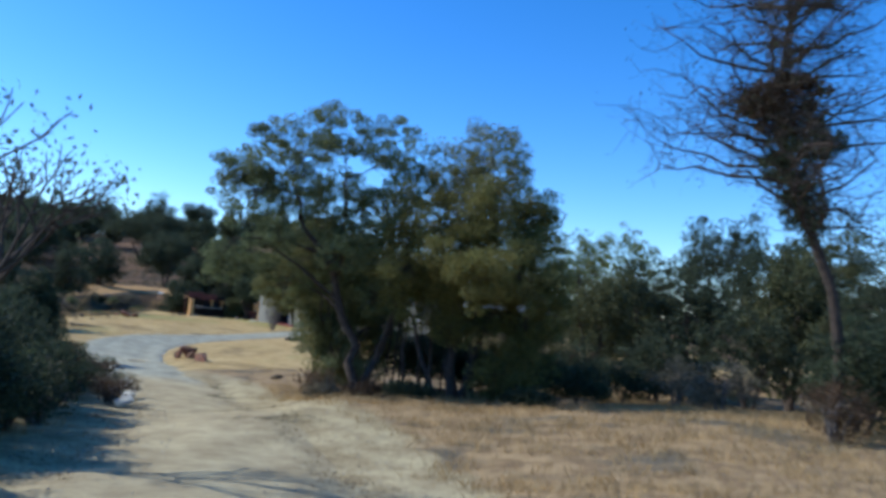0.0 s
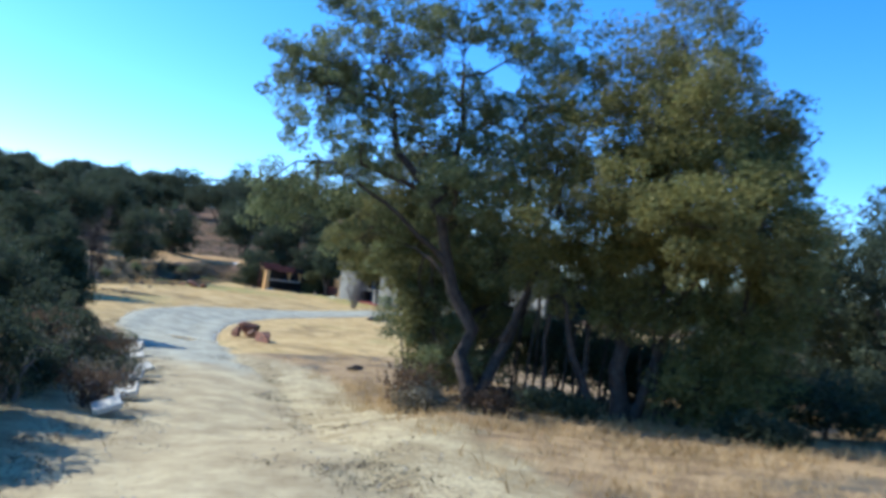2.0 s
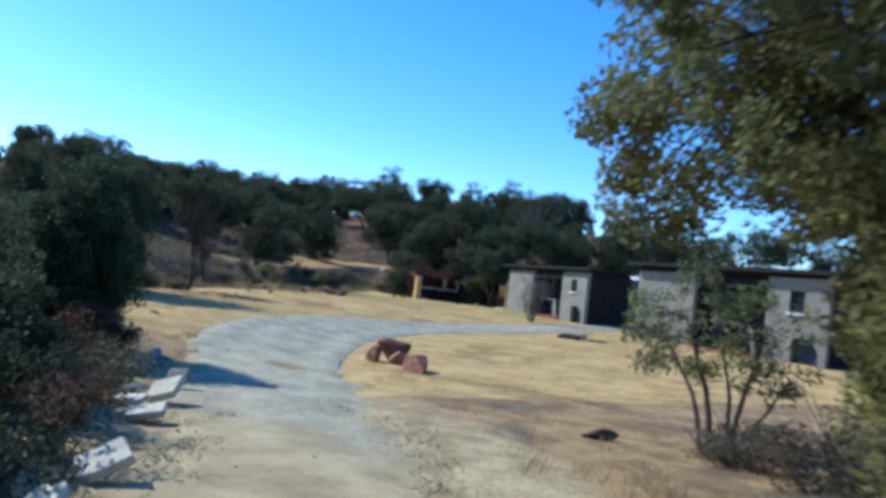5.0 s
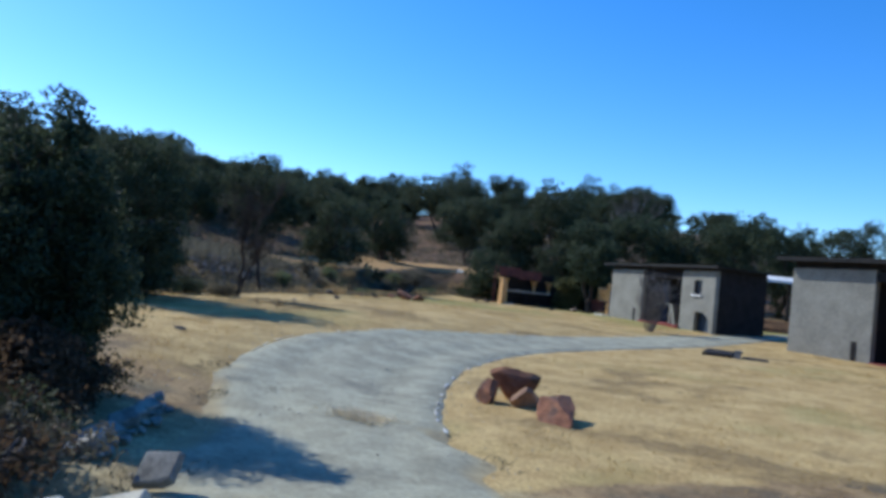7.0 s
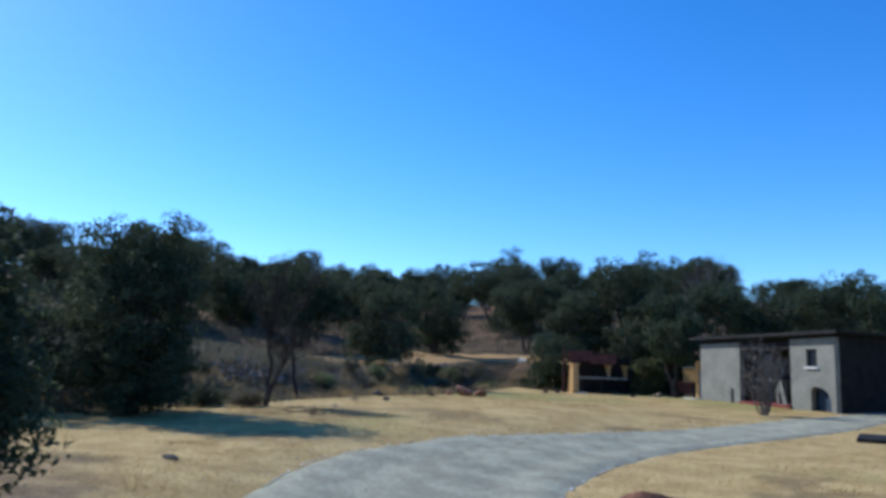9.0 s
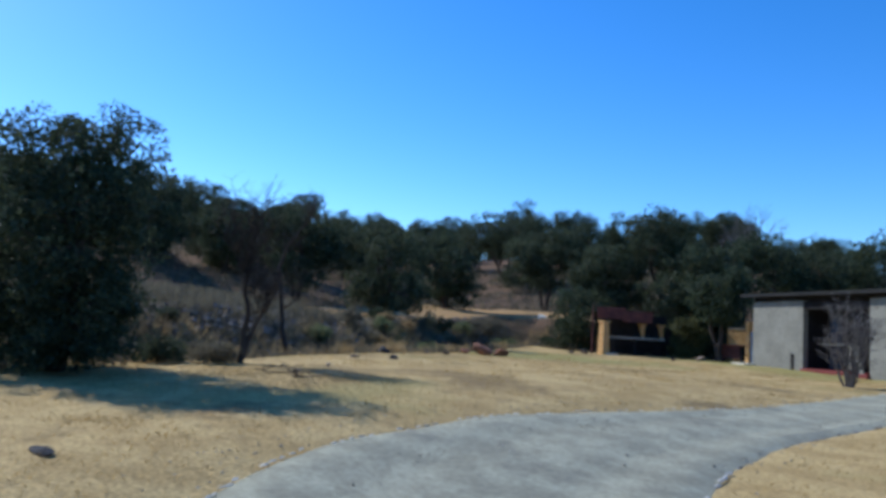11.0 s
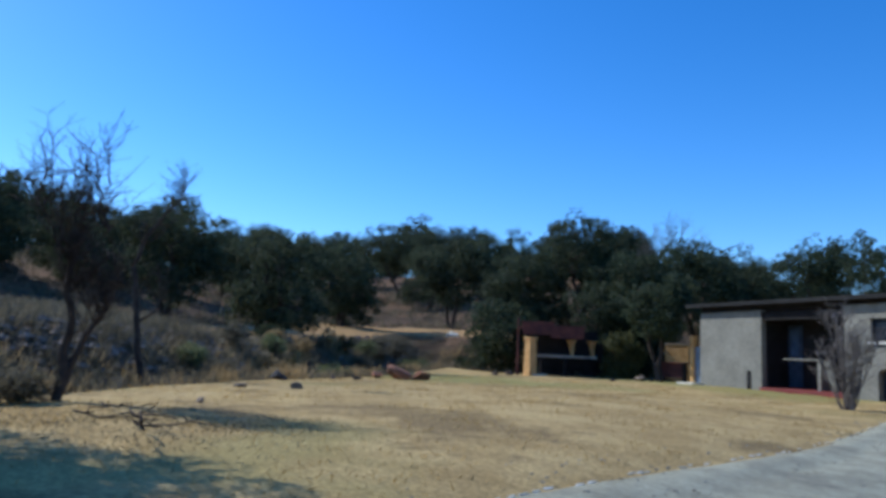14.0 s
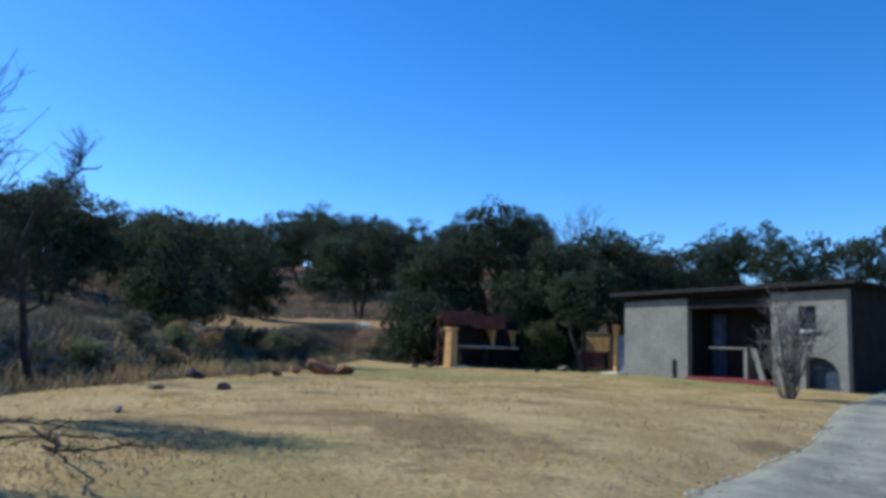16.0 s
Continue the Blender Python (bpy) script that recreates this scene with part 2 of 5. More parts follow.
LEAF_OLIVE_DULL = leaf_material("dull_olive_leaves", (0.062, 0.07, 0.028), (0.135, 0.13, 0.055))
LEAF_DARK = leaf_material("dark_evergreen_leaves", (0.036, 0.052, 0.030), (0.09, 0.105, 0.052))
LEAF_FAR = leaf_material("bush_leaves", (0.038, 0.052, 0.029), (0.088, 0.098, 0.05))
LEAF_LIME = leaf_material("light_green_leaves", (0.11, 0.135, 0.04), (0.2, 0.2, 0.07))
LEAF_BROWN = leaf_material("dead_brown_leaves", (0.08, 0.052, 0.03), (0.145, 0.092, 0.052), 0.7)


# ---- mesh helpers ----
def mesh_object(name, verts, faces, mat, parent=None, smooth=False):
    me = bpy.data.meshes.new(name)
    me.from_pydata(verts, [], faces)
    me.materials.append(mat)
    if smooth:
        me.polygons.foreach_set("use_smooth", [True] * len(me.polygons))
    me.update()
    ob = new(name, me)
    ob.parent = parent
    return ob


def part(name, bm, mat, parent=None, label=""):
    """Links a bmesh as one mesh object under a thing or part."""
    me = bpy.data.meshes.new(name)
    bmesh.ops.recalc_face_normals(bm, faces=bm.faces[:])
    bm.to_mesh(me)
    bm.free()
    me.materials.append(mat)
    ob = new(name, me)
    ob.parent = parent
    if label:
        ob["label"] = label
    return ob


def empty(name, m, label, category, group="", kind=""):
    ob = new(name)
    ob.empty_display_size = 0.2
    ob.matrix_basis = m
    return tagged(ob, label, category, group, kind)


def box(bm, x0, x1, y0, y1, z0, z1, bevel=0.0):
    r = bmesh.ops.create_cube(bm, size=1.0)
    for v in r["verts"]:
        v.co = Vector((x0 + (x1 - x0) * (v.co.x + 0.5), y0 + (y1 - y0) * (v.co.y + 0.5), z0 + (z1 - z0) * (v.co.z + 0.5)))
    if bevel:
        es = list({e for v in r["verts"] for e in v.link_edges})
        bmesh.ops.bevel(bm, geom=es, offset=bevel, segments=1, affect="EDGES")
    return bm


def boxed(x0, x1, y0, y1, z0, z1, bevel=0.0):
    return box(bmesh.new(), x0, x1, y0, y1, z0, z1, bevel)


def sheared(x0, x1, y0, y1, z0, z1, lean):
    """A plank that leans along x by the given run."""
    bm = boxed(x0, x1, y0, y1, z0, z1)
    for v in bm.verts:
        v.co.x -= lean * (v.co.z - z0) / (z1 - z0)
    return bm


def panel(outline, holes, y0, y1):
    """An upright wall in the xz plane with an outline and holes, from y0 to y1."""
    bm = bmesh.new()
    es = []
    for loop in (outline, *holes):
        vs = [bm.verts.new((x, y0, z)) for x, z in loop]
        es += [bm.edges.new((a, b)) for a, b in zip(vs, vs[1:] + vs[:1])]
    bmesh.ops.triangle_fill(bm, edges=es, use_beauty=True)
    r = bmesh.ops.extrude_face_region(bm, geom=bm.faces[:])
    bmesh.ops.translate(bm, verts=[v for v in r["geom"] if isinstance(v, bmesh.types.BMVert)], vec=(0, y1 - y0, 0))
    return bm


class Tubes:
    """Collects tapered tubes for trunks, limbs and twigs."""

    def __init__(self):
        self.v, self.f = [], []

    def add(self, pts, radii, sides=6):
        first = len(self.v)
        pts = [Vector(p) for p in pts]
        for i, (p, r) in enumerate(zip(pts, radii)):
            d = (pts[min(i + 1, len(pts) - 1)] - pts[max(i - 1, 0)]).normalized()
            a = d.orthogonal().normalized()
            if i and a.dot(last) < 0.95:
                a = (last - d * last.dot(d)).normalized()
            last = a
            b = d.cross(a)
            for k in range(sides):
                w = 2 * math.pi * k / sides
                self.v.append(p + (a * math.cos(w) + b * math.sin(w)) * r)
        for i in range(len(pts) - 1):
            for k in range(sides):
                q = first + i * sides
                self.f.append((q + k, q + (k + 1) % sides, q + sides + (k + 1) % sides, q + sides + k))
        self.f.append(tuple(first + (len(pts) - 1) * sides + k for k in range(sides)))

    def branch(self, rng, a, b, r0, r1, sag=0.12, steps=5, sides=5):
        """A bent limb from a to b."""
        a, b = Vector(a), Vector(b)
        length = (b - a).length
        off = Vector(rng.normal(size=3)) * length * sag
        pts = [a.lerp(b, k / steps) + off * math.sin(math.pi * k / steps) + Vector(rng.normal(size=3)) * length * 0.02 * (0 < k < steps) for k in range(steps + 1)]
        self.add(pts, [r0 + (r1 - r0) * k / steps for k in range(steps + 1)], sides)
        return pts

    def build(self, name, mat, parent):
        return mesh_object(name, self.v, self.f, mat, parent, smooth=True)


def leaf_mesh(name, centres, normals_bias, length, width, rng, mat, parent, droop=0.0):
    """Many small pointed leaves at the given places."""
    n = len(centres)
    d = rng.normal(size=(n, 3))
    d[:, 2] -= droop
    d /= np.linalg.norm(d, axis=1, keepdims=True)
    o = rng.normal(size=(n, 3))
    o[:, 2] += normals_bias
    s = np.cross(d, o)
    s /= np.linalg.norm(s, axis=1, keepdims=True) + 1e-9
    ln = length * rng.uniform(0.6, 1.3, (n, 1))
    wd = width * rng.uniform(0.7, 1.3, (n, 1))
    v = np.empty((n, 4, 3))
    v[:, 0] = centres - d * ln * 0.5
    v[:, 1] = centres + s * wd * 0.5
    v[:, 2] = centres + d * ln * 0.5
    v[:, 3] = centres - s * wd * 0.5
    return quads(name, v.reshape(-1, 3), n, mat, parent)


def quads(name, v, n, mat, parent=None):
    me = bpy.data.meshes.new(name)
    me.vertices.add(4 * n)
    me.vertices.foreach_set("co", v.astype(np.float32).ravel())
    me.loops.add(4 * n)
    me.loops.foreach_set("vertex_index", np.arange(4 * n, dtype=np.int32))
    me.polygons.add(n)
    me.polygons.foreach_set("loop_start", np.arange(0, 4 * n, 4, dtype=np.int32))
    me.materials.append(mat)
    me.update(calc_edges=True)
    ob = new(name, me)
    ob.parent = parent
    return ob


def crown_points(rng, lobes, clumps, per, spread, shell=0.55):
    """Clump centres spread through the outer part of the lobes, and leaf places round them."""
    weight = np.array([l[3] * l[4] + l[4] * l[5] + l[3] * l[5] for l in lobes])
    pick = rng.choice(len(lobes), clumps, p=weight / weight.sum())
    L = np.array(lobes)[pick]
    d = rng.normal(size=(clumps, 3))
    d /= np.linalg.norm(d, axis=1, keepdims=True)
    r = rng.uniform(shell ** 3, 1.0, (clumps, 1)) ** (1 / 3) * rng.uniform(0.82, 1.12, (clumps, 1))
    c = L[:, :3] + d * r * L[:, 3:6]
    size = spread * rng.uniform(0.55, 1.3, (clumps, 1, 1))
    g = rng.normal(size=(clumps, per, 3))
    g *= rng.uniform(0.15, 1.0, (clumps, per, 1)) ** (1 / 3) * 1.5 / np.linalg.norm(g, axis=2, keepdims=True)
    g *= np.array([1.0, 1.0, 0.75])
    return c, pick, (c[:, None, :] + g * size).reshape(-1, 3)


def tree(name, at, lobes, trunks, clumps, per, leaf, spread, mat, bark, label, category="tree", seed=1, twigs=0.5, shell=0.55, droop=0.3, group=""):
    """A tree: tapered trunks, limbs to each lobe, twigs to the clumps, a crown of single leaves. Places are local to its base."""
    rng = np.random.default_rng(seed)
    root = empty(name, Matrix.Translation(at), label, category, group)
    tb = Tubes()
    ends = []
    for pts, r0, r1 in trunks:
        k = len(pts)
        fine = []
        for a, b in zip(pts, pts[1:]):
            fine += [Vector(a).lerp(Vector(b), q / 3) for q in range(3)]
        fine.append(Vector(pts[-1]))
        fine = [p + Vector(rng.normal(size=3)) * 0.36 * r0 * (0 < i < len(fine) - 1) for i, p in enumerate(fine)]
        radii = [r0 + (r1 - r0) * i / (len(fine) - 1) for i in range(len(fine))]
        radii[0] *= 1.35
        tb.add(fine, radii, 8)
        ends += [(p, r) for p, r in zip(fine, radii)][len(fine) // 2:]
    c, pick, leaves = crown_points(rng, lobes, clumps, per, spread, shell)
    hubs = []
    for l in lobes:
        centre = Vector(l[:3])
        p, r = min(ends, key=lambda e: (e[0] - centre).length)
        path = tb.branch(rng, p, centre, min(0.06, r * 0.7), max(0.012, min(0.025, r * 0.25)), 0.14, 5, 6)
        hubs.append((path, max(0.010, min(0.022, r * 0.3))))
    for i in range(clumps):
        if rng.random() < twigs:
            path, r = hubs[pick[i]]
            start = path[int(rng.integers(2, len(path)))]
            tb.branch(rng, start, c[i], r * 0.8, 0.006, 0.12, 3, 4)
    tb.build("trunk", bark, root)
    leaf_mesh("crown", leaves, 0.4, leaf, leaf * 0.42, rng, mat, root, droop)
    return root


def bare_tree(name, at, height, spread, trunk_r, label, seed, bark=GREYBARK, depth=5, lean=(0.0, 0.0), forks=3, category="tree"):
    """A leafless tree that forks again and again."""
    rng = np.random.default_rng(seed)
    root = empty(name, Matrix.Translation(at), label, category)
    tb = Tubes()
    tips = []

    def grow(p, d, length, r, level):
        pts = [p]
        for k in range(3):
            d = (d + Vector(rng.normal(size=3)) * 0.12).normalized()
            pts.append(pts[-1] + d * length / 3)
        tb.add(pts, [r, r * 0.9, r * 0.78, r * 0.66], 6 if level < 2 else 4)
        if level >= depth:
            tips.append(pts[-1])
            return
        for _ in range(forks if level else forks + 1):
            s = Vector((rng.normal(), rng.normal(), rng.normal() * 0.5)) * spread
            grow(pts[-1] if rng.random() < 0.7 else pts[-2], (d + s + Vector((0, 0, 0.16))).normalized(), length * rng.uniform(0.6, 0.85), r * 0.62, level + 1)

    grow(Vector((0, 0, -0.1)), Vector((*lean, 1)).normalized(), height * 0.3, trunk_r, 0)
    tb.build("trunk", bark, root)
    return root, tips


# ---- the lie of the land ----
def sstep(a, b, v):
    k = min(1.0, max(0.0, (v - a) / (b - a)))
    return k * k * (3 - 2 * k)


PROFILE = [(-40, 3.4), (-15, 2.6), (-4, 1.9), (5, 1.05), (10, 0.55), (16, 0.05), (22, -0.25), (27, -0.35), (33, -0.35), (40, -0.05), (50, 0.2), (60, 0.45), (80, 0.6), (200, 0.8)]
EDGE = [(-40, -34), (20, -30), (36, -26), (40, -24.6), (44, -25.1), (50, -26.2), (58, -28.2), (63, -28.6), (90, -28.6)]


def lerp(tab, v):
    if v <= tab[0][0]:
        return tab[0][1]
    for (a, p), (b, q) in zip(tab, tab[1:]):
        if v <= b:
            return p + (q - p) * (v - a) / (b - a)
    return tab[-1][1]


def outside(x, y):
    """Metres beyond the rim of the lawn."""
    return max(lerp(EDGE, y) - x, y - (63.2 + 2.5 * sstep(-24, -18, x)))


def height(x, y):
    z = lerp(PROFILE, y)
    z += 0.45 * sstep(-13, -19, x) * (1 - sstep(42, 58, y)) * sstep(20, 30, y)
    z += 0.6 * sstep(-3, 1, x) * sstep(8, 16, y) * (1 - sstep(24, 34, y))
    z += 0.55 * sstep(3, 12, x) * sstep(-6, 6, y) * (1 - sstep(16, 30, y))
    d = outside(x, y)
    k = 0.3 + 0.7 * sstep(-6, -20, x)
    z -= 0.35 * sstep(0, 1.5, d) * (1 - sstep(1.5, 4, d)) * k
    z += k * (1.0 * sstep(1.5, 4.8, d) + 0.09 * max(0, min(d, 10) - 4) + 0.03 * max(0, min(d, 16) - 10) + 0.19 * (max(0, min(d, 55) - 15)))
    z += 0.45 * sstep(60, 68, y) * sstep(-26, -30, x)
    return z


def on(x, y, dz=0.0):
    return Vector((x, y, height(x, y) + dz))


LEFT = [(2.6, -16), (2.9, -6), (1.4, 0), (-0.6, 6), (-2.6, 11), (-4.9, 15.6), (-7.4, 19.9), (-10.0, 23.7), (-12.9, 27.2), (-14.7, 29.7), (-16.0, 31.6), (-16.9, 33.2), (-17.35, 34.8), (-17.3, 36.4), (-17.1, 38.2), (-16.3, 40.6), (-15.05, 44.4), (-14.05, 48.4), (-13.3, 51.4), (-12.0, 55.0), (-10.7, 59.5), (-9.2, 66)]
RIGHT = [(9.5, -16), (8.2, -6), (6.4, 0), (4.4, 5), (2.4, 10), (-0.4, 15.2), (-3.2, 20.2), (-6.0, 24.8), (-8.7, 28.2), (-10.2, 29.8), (-11.35, 31.2), (-12.2, 32.8), (-12.95, 34.5), (-13.45, 36.4), (-13.6, 38.4), (-13.45, 40.4), (-12.75, 43.4), (-11.6, 47.0), (-10.7, 50.2), (-10.0, 54), (-9.2, 58.5), (-8.0, 66)]


def smooth_line(pts, per=8):
    """A smooth curve through plan points."""
    out = []
    for i in range(len(pts) - 1):
        p = [Vector(pts[max(0, min(len(pts) - 1, k))]) for k in (i - 1, i, i + 1, i + 2)]
        for q in range(per):
            t = q / per
            out.append(0.5 * (2 * p[1] + (p[2] - p[0]) * t + (2 * p[0] - 5 * p[1] + 4 * p[2] - p[3]) * t * t + (3 * p[1] - p[0] - 3 * p[2] + p[3]) * t ** 3))
    return out + [Vector(pts[-1])]


LEFT_LINE, RIGHT_LINE = smooth_line(LEFT), smooth_line(RIGHT)
MID_LINE = np.array([((a + b) / 2)[:] for a, b in zip(LEFT_LINE, RIGHT_LINE)])
HALF = np.array([(a - b).length / 2 for a, b in zip(LEFT_LINE, RIGHT_LINE)])


def off_road(x, y):
    """Metres from the track's edge; below zero on it."""
    d = np.hypot(MID_LINE[:, 0] - x, MID_LINE[:, 1] - y) - HALF
    return float(d.min())


def build_ground():
    def axis(lo, hi, step, far):
        a = [lo + step * k for k in range(int((hi - lo) / step) + 1)]
        g, s = step, lo
        pre = []
        while s > -far:
            g *= 1.35
            s -= g
            pre.append(s)
        g, s = step, a[-1]
        while s < far:
            g *= 1.35
            s += g
            a.append(s)
        return pre[::-1] + a
    xs, ys = axis(-52, 30, 0.45, 1500), axis(-14, 86, 0.45, 1500)
    verts, masks = [], {k: [] for k in ("veld", "hill", "strip", "sand", "green")}
    for y in ys:
        for x in xs:
            z = height(x, y)
            d = outside(x, y)
            r = off_road(x, y) if -25 < x < 15 and -20 < y < 70 else 30.0
            rough = sstep(0, 2, d) + 0.5 * sstep(-6, 4, x - 0.2 * (y - 20)) * (y < 32)
            z += rough * 0.10 * noise.noise((x * 0.7, y * 0.7, 0)) + 0.03 * noise.noise((x * 0.9, y * 0.9, 5)) * sstep(0, 1, r)
            z -= 0.05 * (1 - sstep(-0.4, 0.35, r)) + 0.10 * (1 - sstep(-1.3, -0.45, r))
            verts.append((x, y, z))
            masks["veld"].append(max(sstep(0.0, 1.0, d), 1 - sstep(24.5, 31.5, y + 0.35 * (x + 10)), sstep(-9.6, -8.4, x) * (1 - sstep(-0.9, 0.9, y - 29.7 - 1.1 * (x + 8.5))) * (y < 44), sstep(3, 8, x) * (1 - sstep(44, 52, y))))
            # second term darkens the bank with hill colour, painting in its shade
            masks["hill"].append(max(sstep(8, 13, d), 0.85 * sstep(1.2, 3.0, d) * (1 - sstep(4.4, 5.6, d) * sstep(49, 56, y))))
            masks["strip"].append(sstep(4.2, 5.2, d) * (1 - sstep(8.5, 10.5, d)) * sstep(-16, -24, x) * sstep(49, 56, y))
            masks["green"].append(0.75 * sstep(-0.2, 1.0, noise.noise((x * 0.12, y * 0.12, 4)) + 0.6) * sstep(50, 58, y - 0.35 * (x + 18)) * (1 - sstep(0, 0.6, d)) * (1 - sstep(-9, -6, x)))
            masks["sand"].append((1 - sstep(-0.3, 3.2, r)) * (1 - sstep(25, 32, y)))
    nx = len(xs)
    faces = [(j * nx + i, j * nx + i + 1, (j + 1) * nx + i + 1, (j + 1) * nx + i) for j in range(len(ys) - 1) for i in range(nx - 1)]
    ob = mesh_object("ground", verts, faces, GROUND, smooth=True)
    for key, vals in masks.items():
        at = ob.data.attributes.new(key, "FLOAT", "POINT")
        at.data.foreach_set("value", vals)
    tagged(ob, "dry straw-coloured lawn, sandy verge and rough winter veld", "ground", kind="structure")


build_ground()


def build_road():
    rng = np.random.default_rng(4)
    verts, faces, across, sandy = [], [], 14, []
    n = len(LEFT_LINE)
    for i in range(n):
        fray = 0.25 * (1 - sstep(28, 34, LEFT_LINE[i].y)) + 0.05
        a, b = LEFT_LINE[i], RIGHT_LINE[i]
        u = (a - b).normalized()
        a = a + u * fray * 2.2 * noise.noise((a.x * 0.8, a.y * 0.8, 2))
        b = b - u * fray * 2.2 * noise.noise((b.x * 0.8, b.y * 0.8, 6))
        for k in range(across + 1):
            q = k / across
            p = a.lerp(b, q)
            edge = min(q, 1 - q) * (a - b).length
            sandy.append(max(1 - sstep(21, 29, p.y), 0.9 * (1 - sstep(0.1, 0.9, edge)) * (1 - sstep(28, 34, p.y))))
            rut = -0.03 * (math.exp(-((q - 0.3) / 0.07) ** 2) + math.exp(-((q - 0.7) / 0.07) ** 2))
            verts.append((p.x, p.y, height(p.x, p.y) - 0.075 + 0.10 * sstep(0, 0.35 + 1.0 * (1 - sstep(27, 31, p.y)), edge) + rut + 0.02 * noise.noise((p.x * 1.3, p.y * 1.3, 8)) * (1 - sstep(0.1, 0.6, edge)) * (1 - sstep(28, 33, p.y)) + 0.012 * noise.noise((p.x * 2, p.y * 2, 1))))
    w = across + 1
    for i in range(n - 1):
        for k in range(across):
            faces.append((i * w + k, i * w + k + 1, (i + 1) * w + k + 1, (i + 1) * w + k))
    ob = mesh_object("road", verts, faces, GRAVEL, smooth=True)
    ob.data.attributes.new("sandy", "FLOAT", "POINT").data.foreach_set("value", sandy)
    tagged(ob, "pale grey gravel driveway curving round the dry lawn", "driveway", kind="structure")


build_road()


# ---- the cottages ----
def cottage(at, turn, s, label, wide=1.0, tall=1.0):
    """A small flat-roofed cottage: two wings with an open porch between them. x runs along the front, y to the back."""
    m = Matrix.Translation(at) @ Matrix.Rotation(turn, 4, "Z") @ Matrix.Diagonal((s * wide, s, s * tall, 1))
    root = empty("cottage", m, label, "cottage", "cottages round the lawn")
    H, T, B, D = 2.6, 0.22, -0.35, 2.9

    def top(x):
        return H + 0.02 * x

    front_l = part("wall", panel([(0, B), (2.47, B), (2.47, top(2.47)), (0, top(0))], [], 0, T), PLASTER, root, "cement-plastered wing wall")
    part("wood_niche", boxed(1.92, 2.08, -0.012, 0.004, 0.0, 0.62), NEARBLACK, front_l, "narrow near-black plate marking a niche")
    arch = [(6.14, B), (6.14, 0.72), (6.2, 0.82), (6.4, 0.86), (6.68, 0.80), (6.9, 0.64), (7.02, 0.40), (7.05, B)]
    front_r = part("wall", panel([(5.21, B), *arch, (7.25, B), (7.25, top(7.25)), (5.21, top(5.21))],
                                 [[(5.98, 1.62), (6.46, 1.62), (6.46, 2.30), (5.98, 2.30)]], 0, T), PLASTER, root, "cement-plastered wing wall with a low arch")
    win = part("window", boxed(5.98, 6.46, 0.10, 0.115, 1.62, 2.30), GLASS, root, "small dark window")
    fr = bmesh.new()
    for a in ((5.98, 6.02, 1.62, 2.30), (6.42, 6.46, 1.62, 2.30), (6.02, 6.42, 2.26, 2.30), (6.02, 6.42, 1.62, 1.66), (6.02, 6.42, 1.94, 1.97)):
        box(fr, a[0], a[1], 0.07, 0.10, a[2], a[3])
    part("window_frame", fr, NEARBLACK, win)
    part("window_sill", boxed(5.92, 6.52, -0.09, 0.07, 1.545, 1.615, 0.01), WHITE, win, "white-painted sill")
    part("wall", boxed(0, T, T, D, B, top(0)), PLASTER, root)
    # this wall faces away from the sun; its shade is in the colour
    part("wall", boxed(7.25 - T, 7.25, T, D, B, top(7.25)), NEARBLACK, root, "side wall coloured near-black for its shade")
    part("wall", boxed(T, 7.25 - T, D - T, D, B, top(0)), PLASTER, root)
    # porch walls are coloured near-black for the shade of the recess
    part("wall", boxed(2.47 - T, 2.47, T, 1.2, B, top(2.4)), NEARBLACK, root, "near-black porch side wall, shade put into the colour")
    part("wall", boxed(5.21, 5.21 + T, T, 1.2, B, top(5.2)), NEARBLACK, root, "near-black porch side wall, shade put into the colour")
    part("wall", boxed(2.47, 5.21, 1.2, 1.2 + T, B, top(2.5)), NEARBLACK, root, "near-black porch back wall, shade put into the colour")
    door = part("door", boxed(2.55, 3.05, 1.14, 1.185, 0.12, 2.2, 0.01), WOODDOOR, root, "faded blue porch door")
    part("pane", boxed(2.66, 2.92, 1.125, 1.139, 1.15, 2.05), SKYPANE, door, "pale blue upper pane")
    part("plank", sheared(4.98, 5.14, -0.10, -0.04, -0.2, 1.05, 0.34), PLASTER, root, "pale plank leaning on the wing wall")
    # dark blue panel fills the opening of the arch
    part("doorway", boxed(6.0, 7.1, 0.30, 0.34, B, 0.9), WOODDOOR, root, "dark blue panel filling the arch")
    part("beam", boxed(2.475, 5.205, 0.02, 0.16, 2.32, 2.60), NEARBLACK, root, "near-black beam across the porch")
    part("door_handle", boxed(2.96, 3.01, 1.10, 1.138, 1.05, 1.12), STEEL, door)
    part("step", boxed(2.475, 5.205, -0.12, 1.195, B, 0.10, 0.01), REDSTEP, root, "red polished porch floor")
    part("counter", boxed(3.05, 4.30, 0.25, 0.75, 1.02, 1.07, 0.01), PLASTER, root, "pale concrete counter slab")
    part("counter_leg", boxed(4.18, 4.28, 0.27, 0.73, 0.10, 1.02), PLASTER, root)
    # near-black box fills the dark gap between wall top and roof
    plate = bmesh.new()
    box(plate, 0.02, 7.23, 0.06, D - 0.02, 0.0, 0.235)
    for v in plate.verts:
        v.co.z += top(v.co.x) + 0.004 - 0.012 * v.co.x * (v.co.z > 0.1) - 0.02 * v.co.y * (v.co.z > 0.1)
    part("wall_plate", plate, NEARBLACK, root, "near-black infill closing the gap under the roof")
    roof = bmesh.new()
    box(roof, -0.38, 7.62, -0.27, D + 0.2, 0.04, 0.10)
    for v in roof.verts:
        v.co.z += top(v.co.x) + 0.20 - 0.012 * v.co.x - 0.02 * v.co.y
